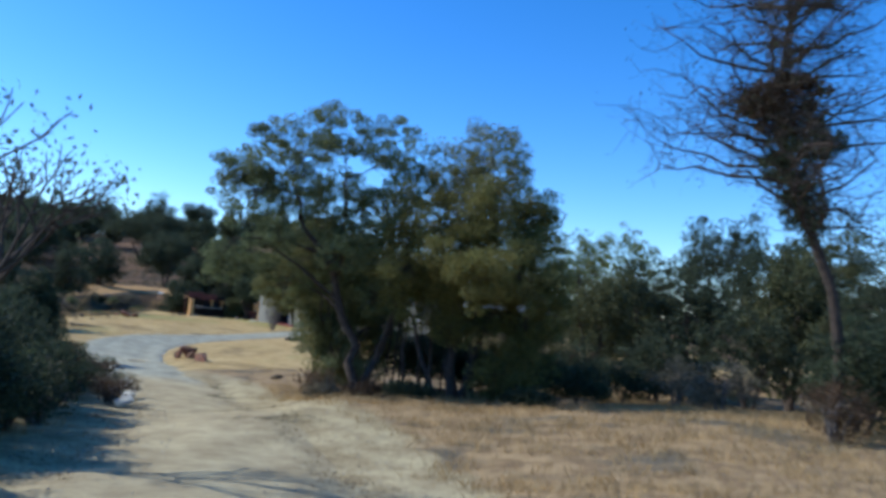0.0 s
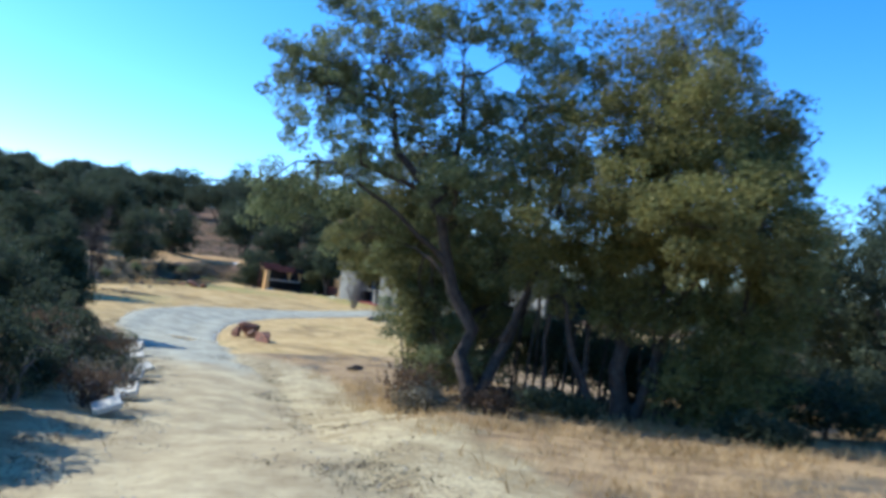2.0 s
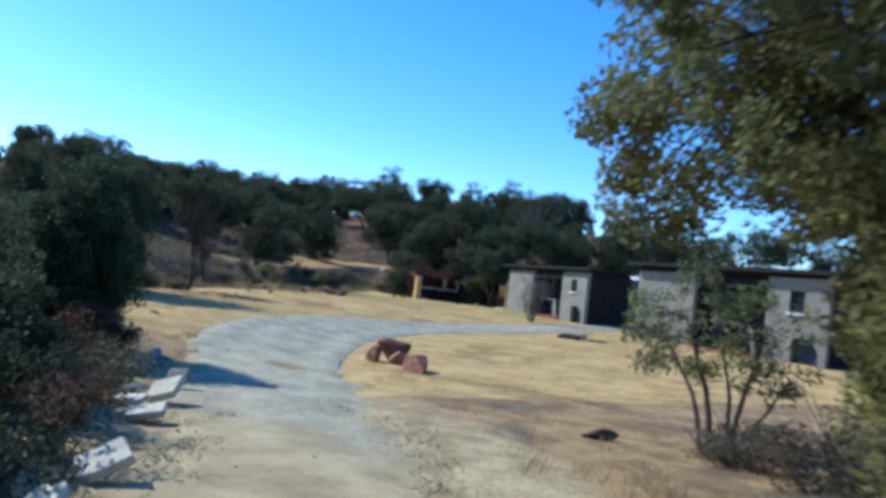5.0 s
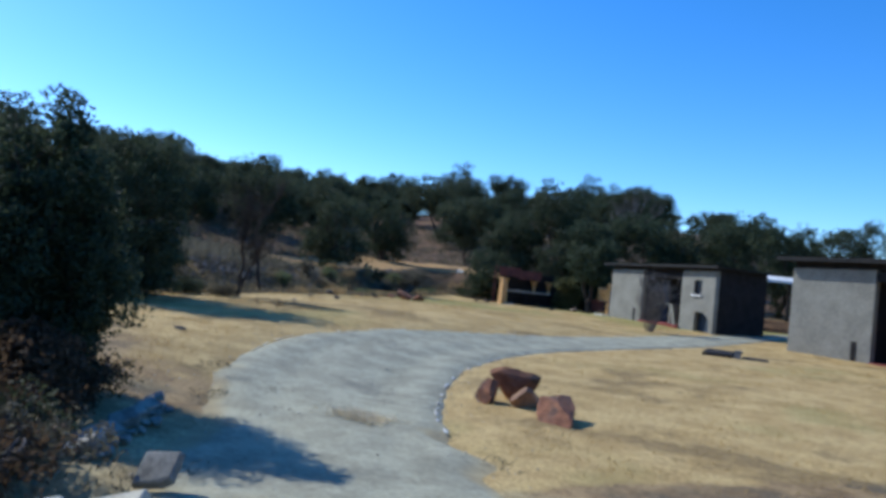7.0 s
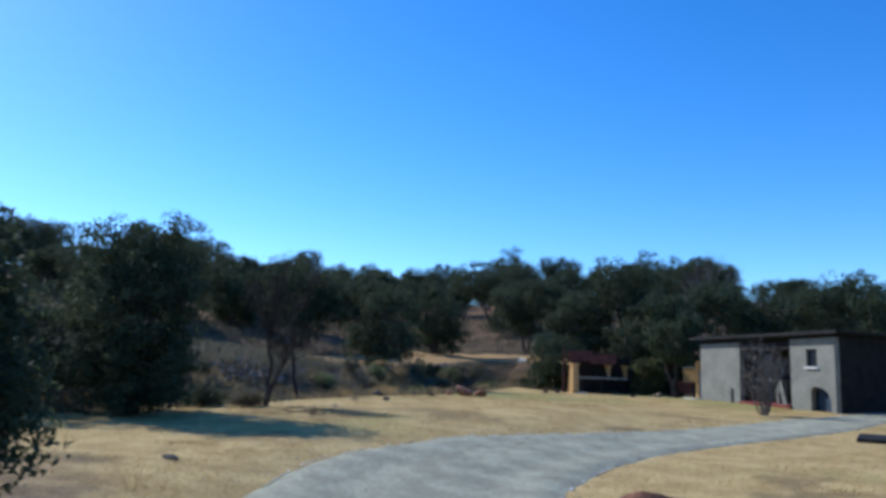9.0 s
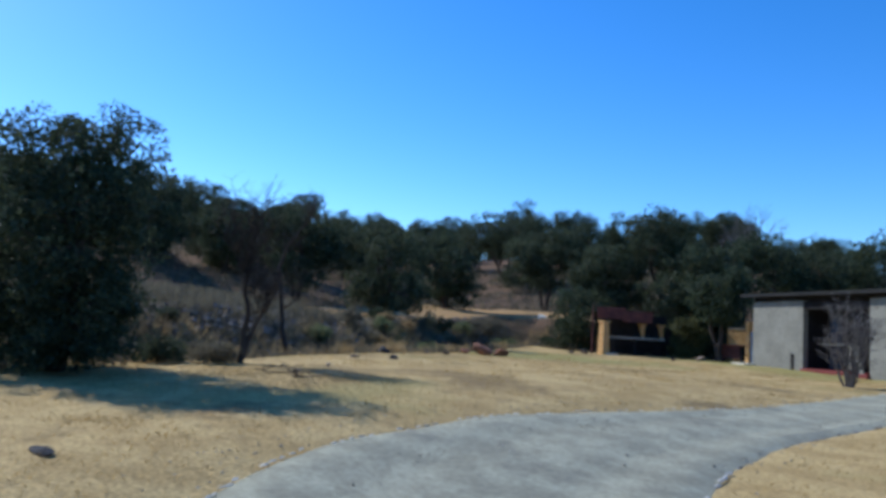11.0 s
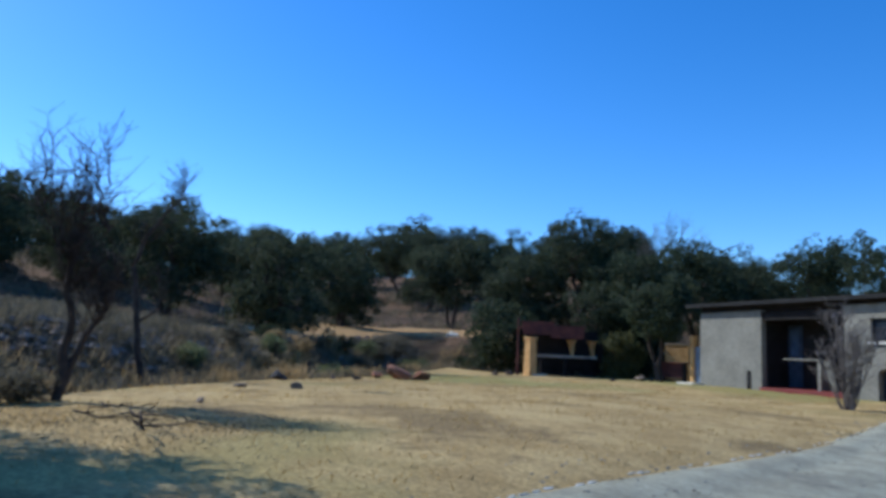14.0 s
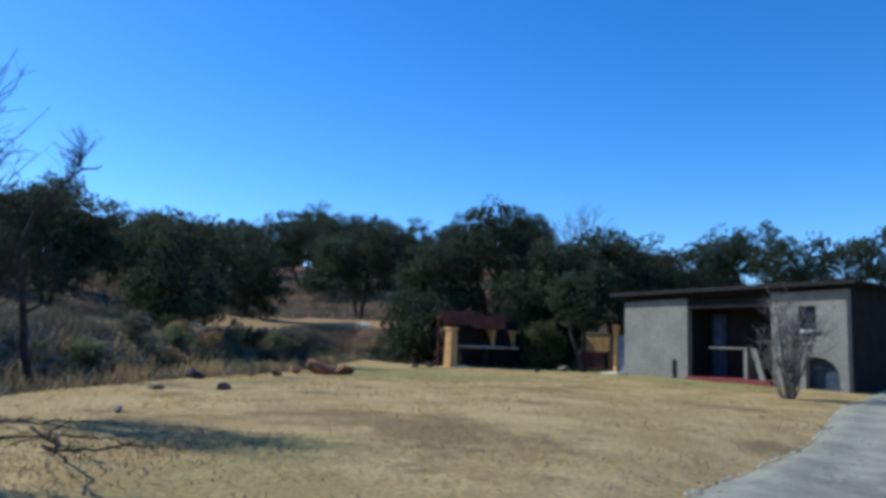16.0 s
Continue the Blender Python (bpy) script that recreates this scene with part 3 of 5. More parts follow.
    part("roof", roof, ROOFING, root, "dark weathered sheet roof")
    fas = bmesh.new()
    box(fas, -0.40, 7.64, -0.31, -0.275, 0.0, 0.125)
    for v in fas.verts:
        v.co.z += top(v.co.x) + 0.20 - 0.012 * v.co.x
    part("fascia", fas, ROOFING, root)
    return root


cottage((-18.06, 61.47, 0.445), -0.692, 1.0, "grey cement-plastered cottage with an open porch on the lawn", 1.09, 0.975)
cottage((-8.6, 52.3, 0.14), -0.5, 1.22, "larger grey plastered cottage beside the gravel drive")


def shelter():
    """A long open shelter with a white-edged roof on posts."""
    a, b = Vector((-11.1, 65.6)), Vector((7.6, 74.6))
    u = (b - a).normalized()
    length = (b - a).length
    root = empty("carport", Matrix.Translation((*a, 0.45)) @ Matrix.Rotation(math.atan2(u.y, u.x), 4, "Z"), "long open carport with a white-edged roof behind the cottages", "carport")
    roof = boxed(0, length, 0.05, 4.6, 2.82, 2.90)
    for v in roof.verts:
        v.co.z += 0.085 * v.co.y - 0.06
    part("roof", roof, WHITE, root, "white-painted sheet roof")
    part("fascia", boxed(-0.02, length + 0.02, 0.0, 0.045, 2.72, 2.84), WHITE, root, "white-painted fascia board")
    n = 8
    for k in range(n):
        x = 0.2 + (length - 0.4) * k / (n - 1)
        part("post", boxed(x - 0.06, x + 0.06, 0.1, 0.22, -0.3, 2.77), NEARBLACK, root)
        part("post", boxed(x - 0.06, x + 0.06, 4.3, 4.42, -0.3, 3.11), NEARBLACK, root)
    # pale slab is added to stand for the sunlit strip behind the carport
    part("floor_slab", boxed(-0.4, 5.4, 4.75, 8.5, -0.5, 0.26, 0.01), CONCRETE, root, "pale slab added for the sunlit strip behind")
    # added near-black wall stands for the shade under the roof
    part("back_wall", boxed(5.5, length, 4.45, 4.6, -0.4, 3.14), NEARBLACK, root, "near-black wall standing for the shade inside")


shelter()


def picket_fence():
    """A low dark picket fence in front of the carport."""
    root = empty("picket_fence", Matrix.Translation((-11.2, 64.9, 0.42)) @ Matrix.Rotation(0.45, 4, "Z"), "low dark wooden picket fence before the carport", "fence")
    for z in (0.08, 0.2):
        part("rail", boxed(0.0, 4.2, 0.0, 0.03, z, z + 0.04), NEARBLACK, root)
    for k in range(30):
        part("picket", sheared(0.02 + 0.14 * k, 0.10 + 0.14 * k, -0.02, 0.0, -0.15, 0.28 + 0.03 * ((k * 5) % 3), 0.01 * (k % 3 - 1)), NEARBLACK, root)


picket_fence()


# ---- the barbecue shelter by the lawn ----
def braai():
    base = on(-24.52, 61.9)
    root = empty("barbecue_shelter", Matrix.Translation(base) @ Matrix.Rotation(0.42, 4, "Z"), "ochre-pillared barbecue shelter with a rusty roof", "barbecue")

    def pillar(x, y, w, h, spread):
        bm = bmesh.new()
        box(bm, x - w, x + w, y - w, y + w, -0.2, h)
        for v in bm.verts:
            if v.co.z < 0:
                v.co.x += (v.co.x - x) * spread
                v.co.y += (v.co.y - y) * spread
        box(bm, x - w - 0.05, x + w + 0.05, y - w - 0.05, y + w + 0.05, h, h + 0.09)
        bmesh.ops.rotate(bm, verts=bm.verts[:], cent=(x, y, 0), matrix=Matrix.Rotation(-0.95, 3, "Z"))
        part("pillar", bm, OCHRE, root, "ochre plastered pillar")
    pillar(0, 0, 0.15, 1.42, 0.32)
    for x, y in ((1.75, 0.9), (2.62, 1.1)):
        cap = bmesh.new()
        box(cap, x - 0.11, x + 0.11, y - 0.11, y + 0.11, 0.84, 1.40)
        for v in cap.verts:
            if v.co.z < 1:
                v.co.x, v.co.y = x + 0.07 + (v.co.x - x) * 0.3, y + (v.co.y - y) * 0.4
        box(cap, x - 0.145, x + 0.145, y - 0.145, y + 0.145, 1.40, 1.47)
        bmesh.ops.rotate(cap, verts=cap.verts[:], cent=(x, y, 0), matrix=Matrix.Rotation(-0.95, 3, "Z"))
        part("pillar", cap, OCHRE, root, "ochre pillar head widening upwards")
        part("pillar_foot", boxed(x - 0.02, x + 0.12, y - 0.06, y + 0.06, -0.2, 0.84), NEARBLACK, root, "near-black pillar foot")
    part("counter", boxed(0.16, 2.72, 0.35, 0.85, 0.74, 0.84, 0.01), GREYCONCRETE, root, "grey slab counter")
    # near-black panels close the back and the side
    part("back_wall", boxed(-0.1, 2.9, 1.3, 1.45, -0.2, 1.86), NEARBLACK, root, "near-black wall closing the back")
    part("side_wall", boxed(2.9, 3.05, 0.9, 1.45, -0.2, 1.45), NEARBLACK, root, "near-black wall closing the side")
    for x in (0.45, 1.4):
        part("counter_leg", boxed(x, x + 0.12, 0.4, 0.8, -0.2, 0.74), NEARBLACK, root)
    rb = bmesh.new()
    box(rb, -0.3, 2.15, 0.15, 1.9, 1.95, 1.98)
    for v in rb.verts:
        v.co.z -= 0.05 * (v.co.y - 0.15) + 0.04 * math.sin(2.2 * v.co.x)
    part("roof", rb, RUST, root, "rusty sagging sheet roof")
    part("valance", sheared(-0.3, 1.0, 0.11, 0.14, 1.62, 2.14, 0.06), RUST, root, "dark rusty sheet along the roof's edge")
    part("hanging_sheet", sheared(0.8, 2.1, 0.06, 0.09, 1.5, 1.97, -0.05), RUST, root, "rusty loose sheet hanging from the roof's edge")
    pole = bmesh.new()
    bmesh.ops.create_cone(pole, segments=8, radius1=0.05, radius2=0.035, depth=2.5, cap_ends=True, matrix=Matrix.Translation((-0.52, -0.25, 1.0)))
    part("pole", pole, RUST, root, "rusty pole")
    part("doorstep", boxed(0.1, 0.65, -0.25, 0.2, -0.05, 0.07, 0.01), CONCRETE, root, "pale foot slab")


braai()


def gate_by_cottage():
    base = on(-18.1, 61.95)
    root = empty("side_gate", Matrix.Translation(base) @ Matrix.Rotation(-0.69, 4, "Z"), "blue-grey sheet gate on an ochre post", "gate")
    part("post", boxed(-0.55, -0.36, 0.0, 0.2, -0.2, 1.75, 0.015), OCHRE, root, "ochre post")
    part("sheet", boxed(-0.355, 0.15, 0.08, 0.12, 0.05, 1.35), STEEL, root, "blue-grey metal sheet")


gate_by_cottage()


def garden_wall():
    """A low ochre wall between the barbecue and the gate, with a dark bench before it."""
    root = empty("garden_wall", Matrix.Translation(on(-20.3, 64.6)) @ Matrix.Rotation(-0.22, 4, "Z"), "low ochre plastered garden wall behind a bench", "wall")
    part("wall_face", boxed(0.6, 1.55, 0.0, 0.2, -0.3, 1.42, 0.02), OCHRE, root)
    part("coping", boxed(0.57, 1.58, -0.03, 0.23, 1.424, 1.47, 0.01), GREYCONCRETE, root, "grey coping")
    bench = empty("bench", Matrix.Translation(on(-19.75, 63.3)) @ Matrix.Rotation(-0.25, 4, "Z"), "dark red-brown bench against the garden wall", "bench")
    part("seat", boxed(-0.05, 1.0, -0.05, 0.4, 0.68, 0.75, 0.01), RUST, bench, "dark plank seat")
    part("front_panel", boxed(0.05, 0.9, 0.02, 0.06, 0.15, 0.68), RUST, bench)
    for x in (0.0, 0.88):
        part("leg", boxed(x, x + 0.07, 0.0, 0.35, -0.05, 0.68), NEARBLACK, bench)


garden_wall()
step = part("doorstep", boxed(-0.45, 0.35, -0.3, 0.3, -0.1, 0.07, 0.015), CONCRETE)
step.matrix_basis = Matrix.Translation(on(-18.35, 61.4)) @ Matrix.Rotation(-0.69, 4, "Z")
tagged(step, "pale concrete step before the side gate", "step")


# ---- rocks, slabs, kerb stones ----
def rock_mesh(name, seed, size, squash=(1, 1, 1), cuts=11, sub=4):
    """A broken boulder: a ball cut flat by several planes and roughened."""
    rng = np.random.default_rng(seed)
    bm = bmesh.new()
    bmesh.ops.create_icosphere(bm, subdivisions=sub, radius=1.0)
    for _ in range(cuts):
        d = Vector(rng.normal(size=3)).normalized()
        q = rng.uniform(0.35, 0.72)
        for v in bm.verts:
            over = v.co.dot(d) - q
            if over > 0:
                v.co -= d * over
    for v in bm.verts:
        v.co *= 1 + 0.06 * noise.noise(v.co * 2.2 + Vector((seed, 0, 0))) + 0.03 * noise.noise(v.co * 7)
        v.co = Vector((v.co.x * squash[0], v.co.y * squash[1], v.co.z * squash[2])) * size
    me = bpy.data.meshes.new(name)
    bm.to_mesh(me)
    bm.free()
    return me


def rock(name, x, y, size, squash, seed, mat, label, category="boulder", turn=0.0, sink=0.5, tilt=0.0, group="", sub=4):
    me = rock_mesh(name, seed, size, squash, sub=sub)
    me.materials.append(mat)
    ob = new(name, me)
    ob.matrix_basis = Matrix.Translation(on(x, y, size * squash[2] * sink)) @ Euler((tilt, 0, turn)).to_matrix().to_4x4()
    return tagged(ob, label, category, group)


rock("boulder", -11.75, 33.35, 0.36, (0.8, 0.9, 0.95), 11, BOULDER, "broken red-brown boulder on the dry lawn", turn=0.4, sink=0.6, group="boulders on the lawn")
rock("boulder", -11.45, 33.95, 0.55, (1.12, 0.75, 0.62), 12, BOULDER, "flat-topped red-brown boulder in a cluster", turn=0.35, sink=0.72, group="boulders on the lawn")
rock("boulder", -11.05, 33.45, 0.36, (1.0, 0.8, 0.75), 13, TANROCK, "pale-faced chunk of red-brown rock", turn=1.2, sink=0.6, group="boulders on the lawn")
rock("boulder", -10.2, 32.75, 0.6, (0.62, 1.25, 0.52), 18, BOULDER, "long slanted red-brown boulder lying apart", turn=0.42, tilt=0.22, sink=0.55, group="boulders on the lawn")
rock("stone", -10.62, 33.3, 0.13, (1.2, 0.8, 0.6), 15, BOULDER, "small red-brown chip between the boulders", "stone", turn=0.9, sub=2)
rock("stone", -4.85, 28.35, 0.3, (1.2, 0.7, 0.45), 21, DARKSTONE, "charred dark block lying on bare ground", "stone", sub=2)
rock("stone", -18.4, 32.55, 0.15, (1.5, 0.7, 0.35), 22, DARKSTONE, "small dark stone on the lawn", "stone", sub=2)
for k, (x, y, r) in enumerate([(-25.85, 53.3, 0.46), (-25.3, 53.6, 0.36), (-26.45, 53.1, 0.26)]):
    rock("stone", x, y, r, (1.45, 0.8, 0.68), 30 + k, BOULDER, "red-brown rock piled at the lawn's rim", "stone", turn=k, sub=2, group="rock pile")
for k, (x, y, r) in enumerate([(-25.5, 46.9, 0.24), (-23.1, 44.1, 0.13), (-25.7, 49.4, 0.14), (-25.7, 50.6, 0.14), (-22.4, 40.9, 0.1), (-23.9, 43.6, 0.13), (-21.0, 60.6, 0.12), (-20.3, 62.2, 0.24), (-25.4, 60.4, 0.16)]):
    rock("stone", x, y, r, (1.3, 0.9, 0.7), 50 + k, STONE if k % 3 else DARKSTONE, "small stone at the rim of the lawn", "stone", turn=k * 1.3, sub=2, group="rim stones")


def slab(x, y, w, l, th, turn, tilt, label="broken pale concrete slab dumped beside the track", mat=None):
    rng = np.random.default_rng(int(abs(x * 100)))
    bm = bmesh.new()
    ring = [(0.39 * w * a * float(rng.uniform(0.82, 1.08)), 0.39 * l * c * float(rng.uniform(0.82, 1.08))) for a, c in ((1, -1), (1, 1), (-1, 1), (-1, -1))]
    chip = int(rng.integers(4))
    (ax, ay), (bx, by), (cx, cy) = ring[chip - 1], ring[chip], ring[(chip + 1) % 4]
    q = float(rng.uniform(0.12, 0.3))
    ring[chip:chip + 1] = [(bx + (ax - bx) * q, by + (ay - by) * q), (bx + (cx - bx) * q * 0.8, by + (cy - by) * q * 0.8)]
    sides = len(ring)
    low = [bm.verts.new((x * 1.03 + 0.01 * float(rng.normal()), y * 1.03 + 0.01 * float(rng.normal()), -th / 2)) for x, y in ring]
    high = [bm.verts.new((x, y, th / 2 + 0.008 * float(rng.normal()))) for x, y in ring]
    bm.faces.new(high)
    bm.faces.new(low[::-1])
    for k in range(sides):
        bm.faces.new((low[k], low[(k + 1) % sides], high[(k + 1) % sides], high[k]))
    bmesh.ops.bevel(bm, geom=bm.edges[:], offset=0.012, segments=1, affect="EDGES")
    ob = part("concrete_slab", bm, mat or CONCRETE)
    turned = Euler((tilt[0] * 1.2, -tilt[1] * 1.25, turn)).to_matrix().to_4x4()
    lift = -min((turned @ v.co).z for v in ob.data.vertices) - 0.03
    ob.matrix_basis = Matrix.Translation(on(x, y, lift)) @ turned
    tagged(ob, label, "slab", "broken slabs along the track")


slab(-5.0, 16.1, 0.62, 0.5, 0.10, 0.7, (0.15, 0.3))
slab(-5.85, 17.85, 0.6, 0.5, 0.10, 0.5, (0.2, 0.3))
slab(-7.3, 20.25, 0.45, 0.4, 0.09, 0.2, (0.3, 0.2))
slab(-7.9, 21.35, 0.6, 0.5, 0.09, 0.9, (0.3, 0.4))
slab(-9.7, 23.65, 0.65, 0.42, 0.09, 0.5, (0.25, 0.15))
slab(-10.55, 24.2, 0.6, 0.4, 0.09, 0.2, (0.12, 0.1))
slab(-10.5, 24.8, 0.62, 0.62, 0.09, 0.3, (0.42, 0.3))
slab(-11.3, 24.9, 0.5, 0.4, 0.09, -0.5, (0.15, 0.12))
# greyer than its neighbours, with its shade put into the colour
slab(-11.4, 26.05, 0.5, 0.42, 0.08, 0.25, (0.7, 0.1), "grey slab leaning beside the track, coloured as in shade", GREYCONCRETE)
for k in range(7):
    q = k / 6
    slab(-12.7 - 1.5 * q + 0.07 * (k % 2), 26.15 + 2.25 * q, 0.5 - 0.03 * k, 0.42 - 0.02 * k, 0.08 + 0.02 * (k % 2), 0.95 + 0.3 * (k % 3), (0.1 + 0.1 * (k % 2), 0.34 - 0.1 * (k % 3)), "rough pale slab of the low rubble edging by the track", RUBBLE)
for k in range(16):
    q = k / 15
    rock("stone", -12.5 - 1.5 * q + 0.09 * (k % 3), 26.1 + 2.25 * q, 0.06 + 0.02 * (k % 3), (1.3, 0.9, 0.7), 660 + k, RUBBLE, "rough pale stone of the low rubble edging by the track", "stone", turn=k * 1.1, sub=2, sink=0.35, group="rubble edging")


def lawn_drain():
    p = on(-9.9, 46.6)
    root = empty("drain_cover", Matrix.Translation(p), "dark drain pit with a pale concrete corner in the lawn", "drain")
    # a low near-black block stands for the dark pit
    pit = boxed(-0.62, 0.28, -0.45, 0.4, -0.1, 0.07, 0.03)
    for v in pit.verts:
        v.co.z += 0.03 * math.sin(9.0 * v.co.x) * (v.co.z > 0) + (0.07 if v.co.y > 0.2 and v.co.z > 0 else 0.0)
    part("pit", pit, NEARBLACK, root, "low near-black block standing for the pit")
    # dark box laid down-sun of the corner block as its shadow
    part("spoil", boxed(0.5, 1.25, -0.2, 0.35, -0.1, 0.04, 0.03), DARKSTONE, root, "low dark box standing for the block's shadow")
    part("corner_block", sheared(0.27, 0.45, -0.35, -0.15, -0.1, 0.24, -0.07), GREYCONCRETE, root, "grey concrete block")


lawn_drain()


def kerb(line, side, y0, y1, label, seed, size, mat, gaps, sunk):
    """White-washed stones set flush along the edge of the drive, each its own piece."""
    rng = np.random.default_rng(seed)
    root = empty("kerb", Matrix.Identity(4), label, "kerb", kind="structure")
    shapes = []
    for k in range(5):
        me = rock_mesh("kerb_stone", 70 + k, size, (1.5, 0.40, 0.22), 5, 2)
        me.materials.append(mat)
        shapes.append(me)
    pts = [p for p in smooth_line(line, 40) if y0 <= p.y <= y1]
    left = 0.0
    for a, b in zip(pts, pts[1:]):
        left -= (b - a).length
        if left <= 0:
            ob = new("kerb_stone", shapes[int(rng.integers(5))])
            ob.parent = root
            d = b - a
            n = Vector((-d.y, d.x)).normalized() * 0.14 * side
            ob.matrix_basis = Matrix.Translation(on(a.x + n.x, a.y + n.y, float(rng.uniform(-0.02, 0.012)) - sunk)) @ Matrix.Rotation(math.atan2(d.y, d.x) + float(rng.normal()) * 0.15, 4, "Z")
            left = 2.3 * size + float(rng.uniform(0, 0.6)) * (rng.random() < gaps)


kerb(RIGHT, 1, 30.6, 38.6, "white-painted edging stones on the inside of the bend", 1, 0.085, LIMEWASH, 0.75, 0.012)
kerb(RIGHT, 1, 38.7, 56.0, "weathered edging stones sunk along the inside of the bend", 3, 0.07, GREYCONCRETE, 0.5, 0.02)
kerb(LEFT, -1, 32.5, 57.0, "pale edging stones almost sunk along the outside of the bend", 2, 0.055, CONCRETE, 0.45, 0.006)


# ---- trees and shrubs near the track ----
def local(base, lobes):
    return [(l[0] - base.x, l[1] - base.y, l[2] - base.z, *l[3:]) for l in lobes]


def lp(base, pts):
    return [tuple(Vector(p) - base) for p in pts]


b = on(0.35, 20.9, -0.1)
upper = [(-2.3, 20.9, 8.0, 1.9, 1.9, 1.35), (-3.8, 20.5, 6.6, 1.1, 1.5, 1.2), (-1.0, 21.1, 8.9, 1.3, 1.5, 1.0), (0.7, 21.3, 8.6, 1.2, 1.5, 1.1), (-3.3, 21.4, 5.0, 1.0, 1.4, 0.9),
         (0.6, 21.8, 6.4, 1.0, 1.2, 0.9), (-1.6, 22.0, 5.8, 1.0, 1.1, 0.7), (0.2, 20.6, 5.4, 1.1, 1.2, 0.9), (1.5, 21.2, 7.2, 0.9, 1.2, 0.9), (-2.2, 20.8, 6.5, 1.2, 1.4, 0.7),
         (-4.3, 20.8, 7.4, 0.8, 1.2, 0.8), (-0.7, 22.6, 4.3, 1.2, 1.2, 1.1)]
lower = [(0.3, 22.2, 3.5, 1.0, 1.1, 0.9), (-0.3, 20.0, 4.7, 0.9, 0.9, 0.7), (-2.8, 21.9, 3.9, 1.0, 1.3, 0.9), (-3.95, 19.5, 4.3, 0.55, 0.7, 0.75), (-3.2, 19.6, 4.5, 0.75, 0.7, 0.7),
         (-4.1, 20.2, 4.2, 0.45, 0.5, 0.5), (-4.45, 19.3, 4.2, 0.45, 0.5, 0.6), (-2.4, 19.8, 5.4, 0.8, 0.8, 0.6), (-0.9, 21.6, 6.9, 1.3, 1.3, 0.9), (-0.8, 22.4, 2.4, 0.7, 0.9, 0.8),
         (-0.7, 22.0, 1.0, 0.9, 0.9, 0.9), (0.2, 22.4, 0.9, 0.7, 0.8, 0.6)]
tree("karee_tree", b, local(b, upper + lower),
     [(lp(b, [(0.35, 20.9, b.z - 0.1), (-0.1, 21.2, 1.9), (-0.9, 21.0, 4.3), (-1.9, 20.9, 5.5), (-2.4, 21.4, 6.8)]), 0.18, 0.05),
      (lp(b, [(0.35, 20.9, b.z - 0.1), (0.9, 21.6, 1.9), (1.3, 21.9, 3.2), (0.7, 21.5, 6.6)]), 0.14, 0.045),
      (lp(b, [(-0.55, 21.1, 3.2), (-1.6, 20.6, 4.1), (-2.8, 20.4, 4.9)]), 0.07, 0.025), (lp(b, [(0.75, 21.5, 1.7), (1.5, 21.0, 3.6), (1.6, 20.9, 5.6)]), 0.07, 0.025),
      (lp(b, [(-0.25, 21.1, 2.6), (-1.0, 21.4, 3.3), (-1.8, 21.8, 3.6)]), 0.06, 0.02), (lp(b, [(-1.3, 20.95, 4.8), (-2.6, 20.2, 5.2), (-3.7, 19.5, 5.0)]), 0.06, 0.02),
      (lp(b, [(-0.9, 21.0, 4.3), (-0.6, 21.1, 6.0), (-0.7, 21.1, 7.4)]), 0.10, 0.04)],
     960, 112, 0.088, 0.175, LEAF_KAREE, BARK, "tall grey-green karee tree with a leaning dark trunk", seed=3, twigs=0.55, droop=0.8, shell=0.45)
b = on(3.4, 21.2, -0.1)
upper = [(2.7, 21.0, 6.0, 1.9, 2.0, 1.8), (4.6, 20.9, 5.6, 1.9, 2.0, 1.9), (4.2, 21.2, 8.3, 1.2, 1.3, 1.3), (2.9, 21.2, 7.7, 1.0, 1.2, 1.1), (1.7, 20.7, 4.7, 1.3, 1.5, 1.2),
         (5.7, 20.9, 5.0, 1.0, 1.2, 1.3), (5.2, 21.0, 4.1, 1.2, 1.2, 0.55), (4.1, 21.0, 4.0, 1.1, 1.1, 0.5), (3.2, 20.8, 3.75, 0.8, 0.9, 0.4), (6.2, 21.2, 4.3, 0.8, 1.0, 0.9)]
# the last five lobes are added to throw shade on the ground in front
lower = [(6.0, 21.4, 2.4, 0.8, 0.8, 0.7), (5.6, 20.9, 6.6, 0.9, 1.0, 0.9), (3.4, 20.6, 4.4, 1.5, 1.3, 0.8), (5.2, 20.8, 1.6, 0.9, 0.9, 1.1), (1.6, 21.2, 3.5, 0.7, 0.7, 0.55), (3.4, 21.3, 3.1, 0.9, 0.8, 0.5),
         (2.6, 21.4, 3.7, 0.8, 0.8, 0.5), (5.6, 21.4, 2.9, 0.8, 0.8, 0.9), (4.8, 21.3, 3.1, 0.7, 0.7, 0.6), (5.9, 21.0, 1.4, 0.7, 0.7, 0.8), (6.3, 21.0, 3.4, 0.7, 0.8, 0.8), (2.2, 20.9, 2.9, 0.8, 0.7, 0.5), (3.2, 20.8, 2.7, 0.8, 0.7, 0.5), (4.2, 20.9, 2.6, 0.9, 0.8, 0.6), (4.8, 20.7, 1.3, 0.9, 0.8, 0.8), (4.2, 18.3, 4.3, 1.0, 0.8, 0.9), (5.4, 18.5, 4.4, 1.0, 0.9, 1.0), (3.6, 19.2, 5.0, 1.2, 1.0, 1.2), (5.0, 19.0, 4.6, 1.1, 1.0, 1.2), (4.3, 19.3, 6.6, 1.0, 0.9, 1.0)]
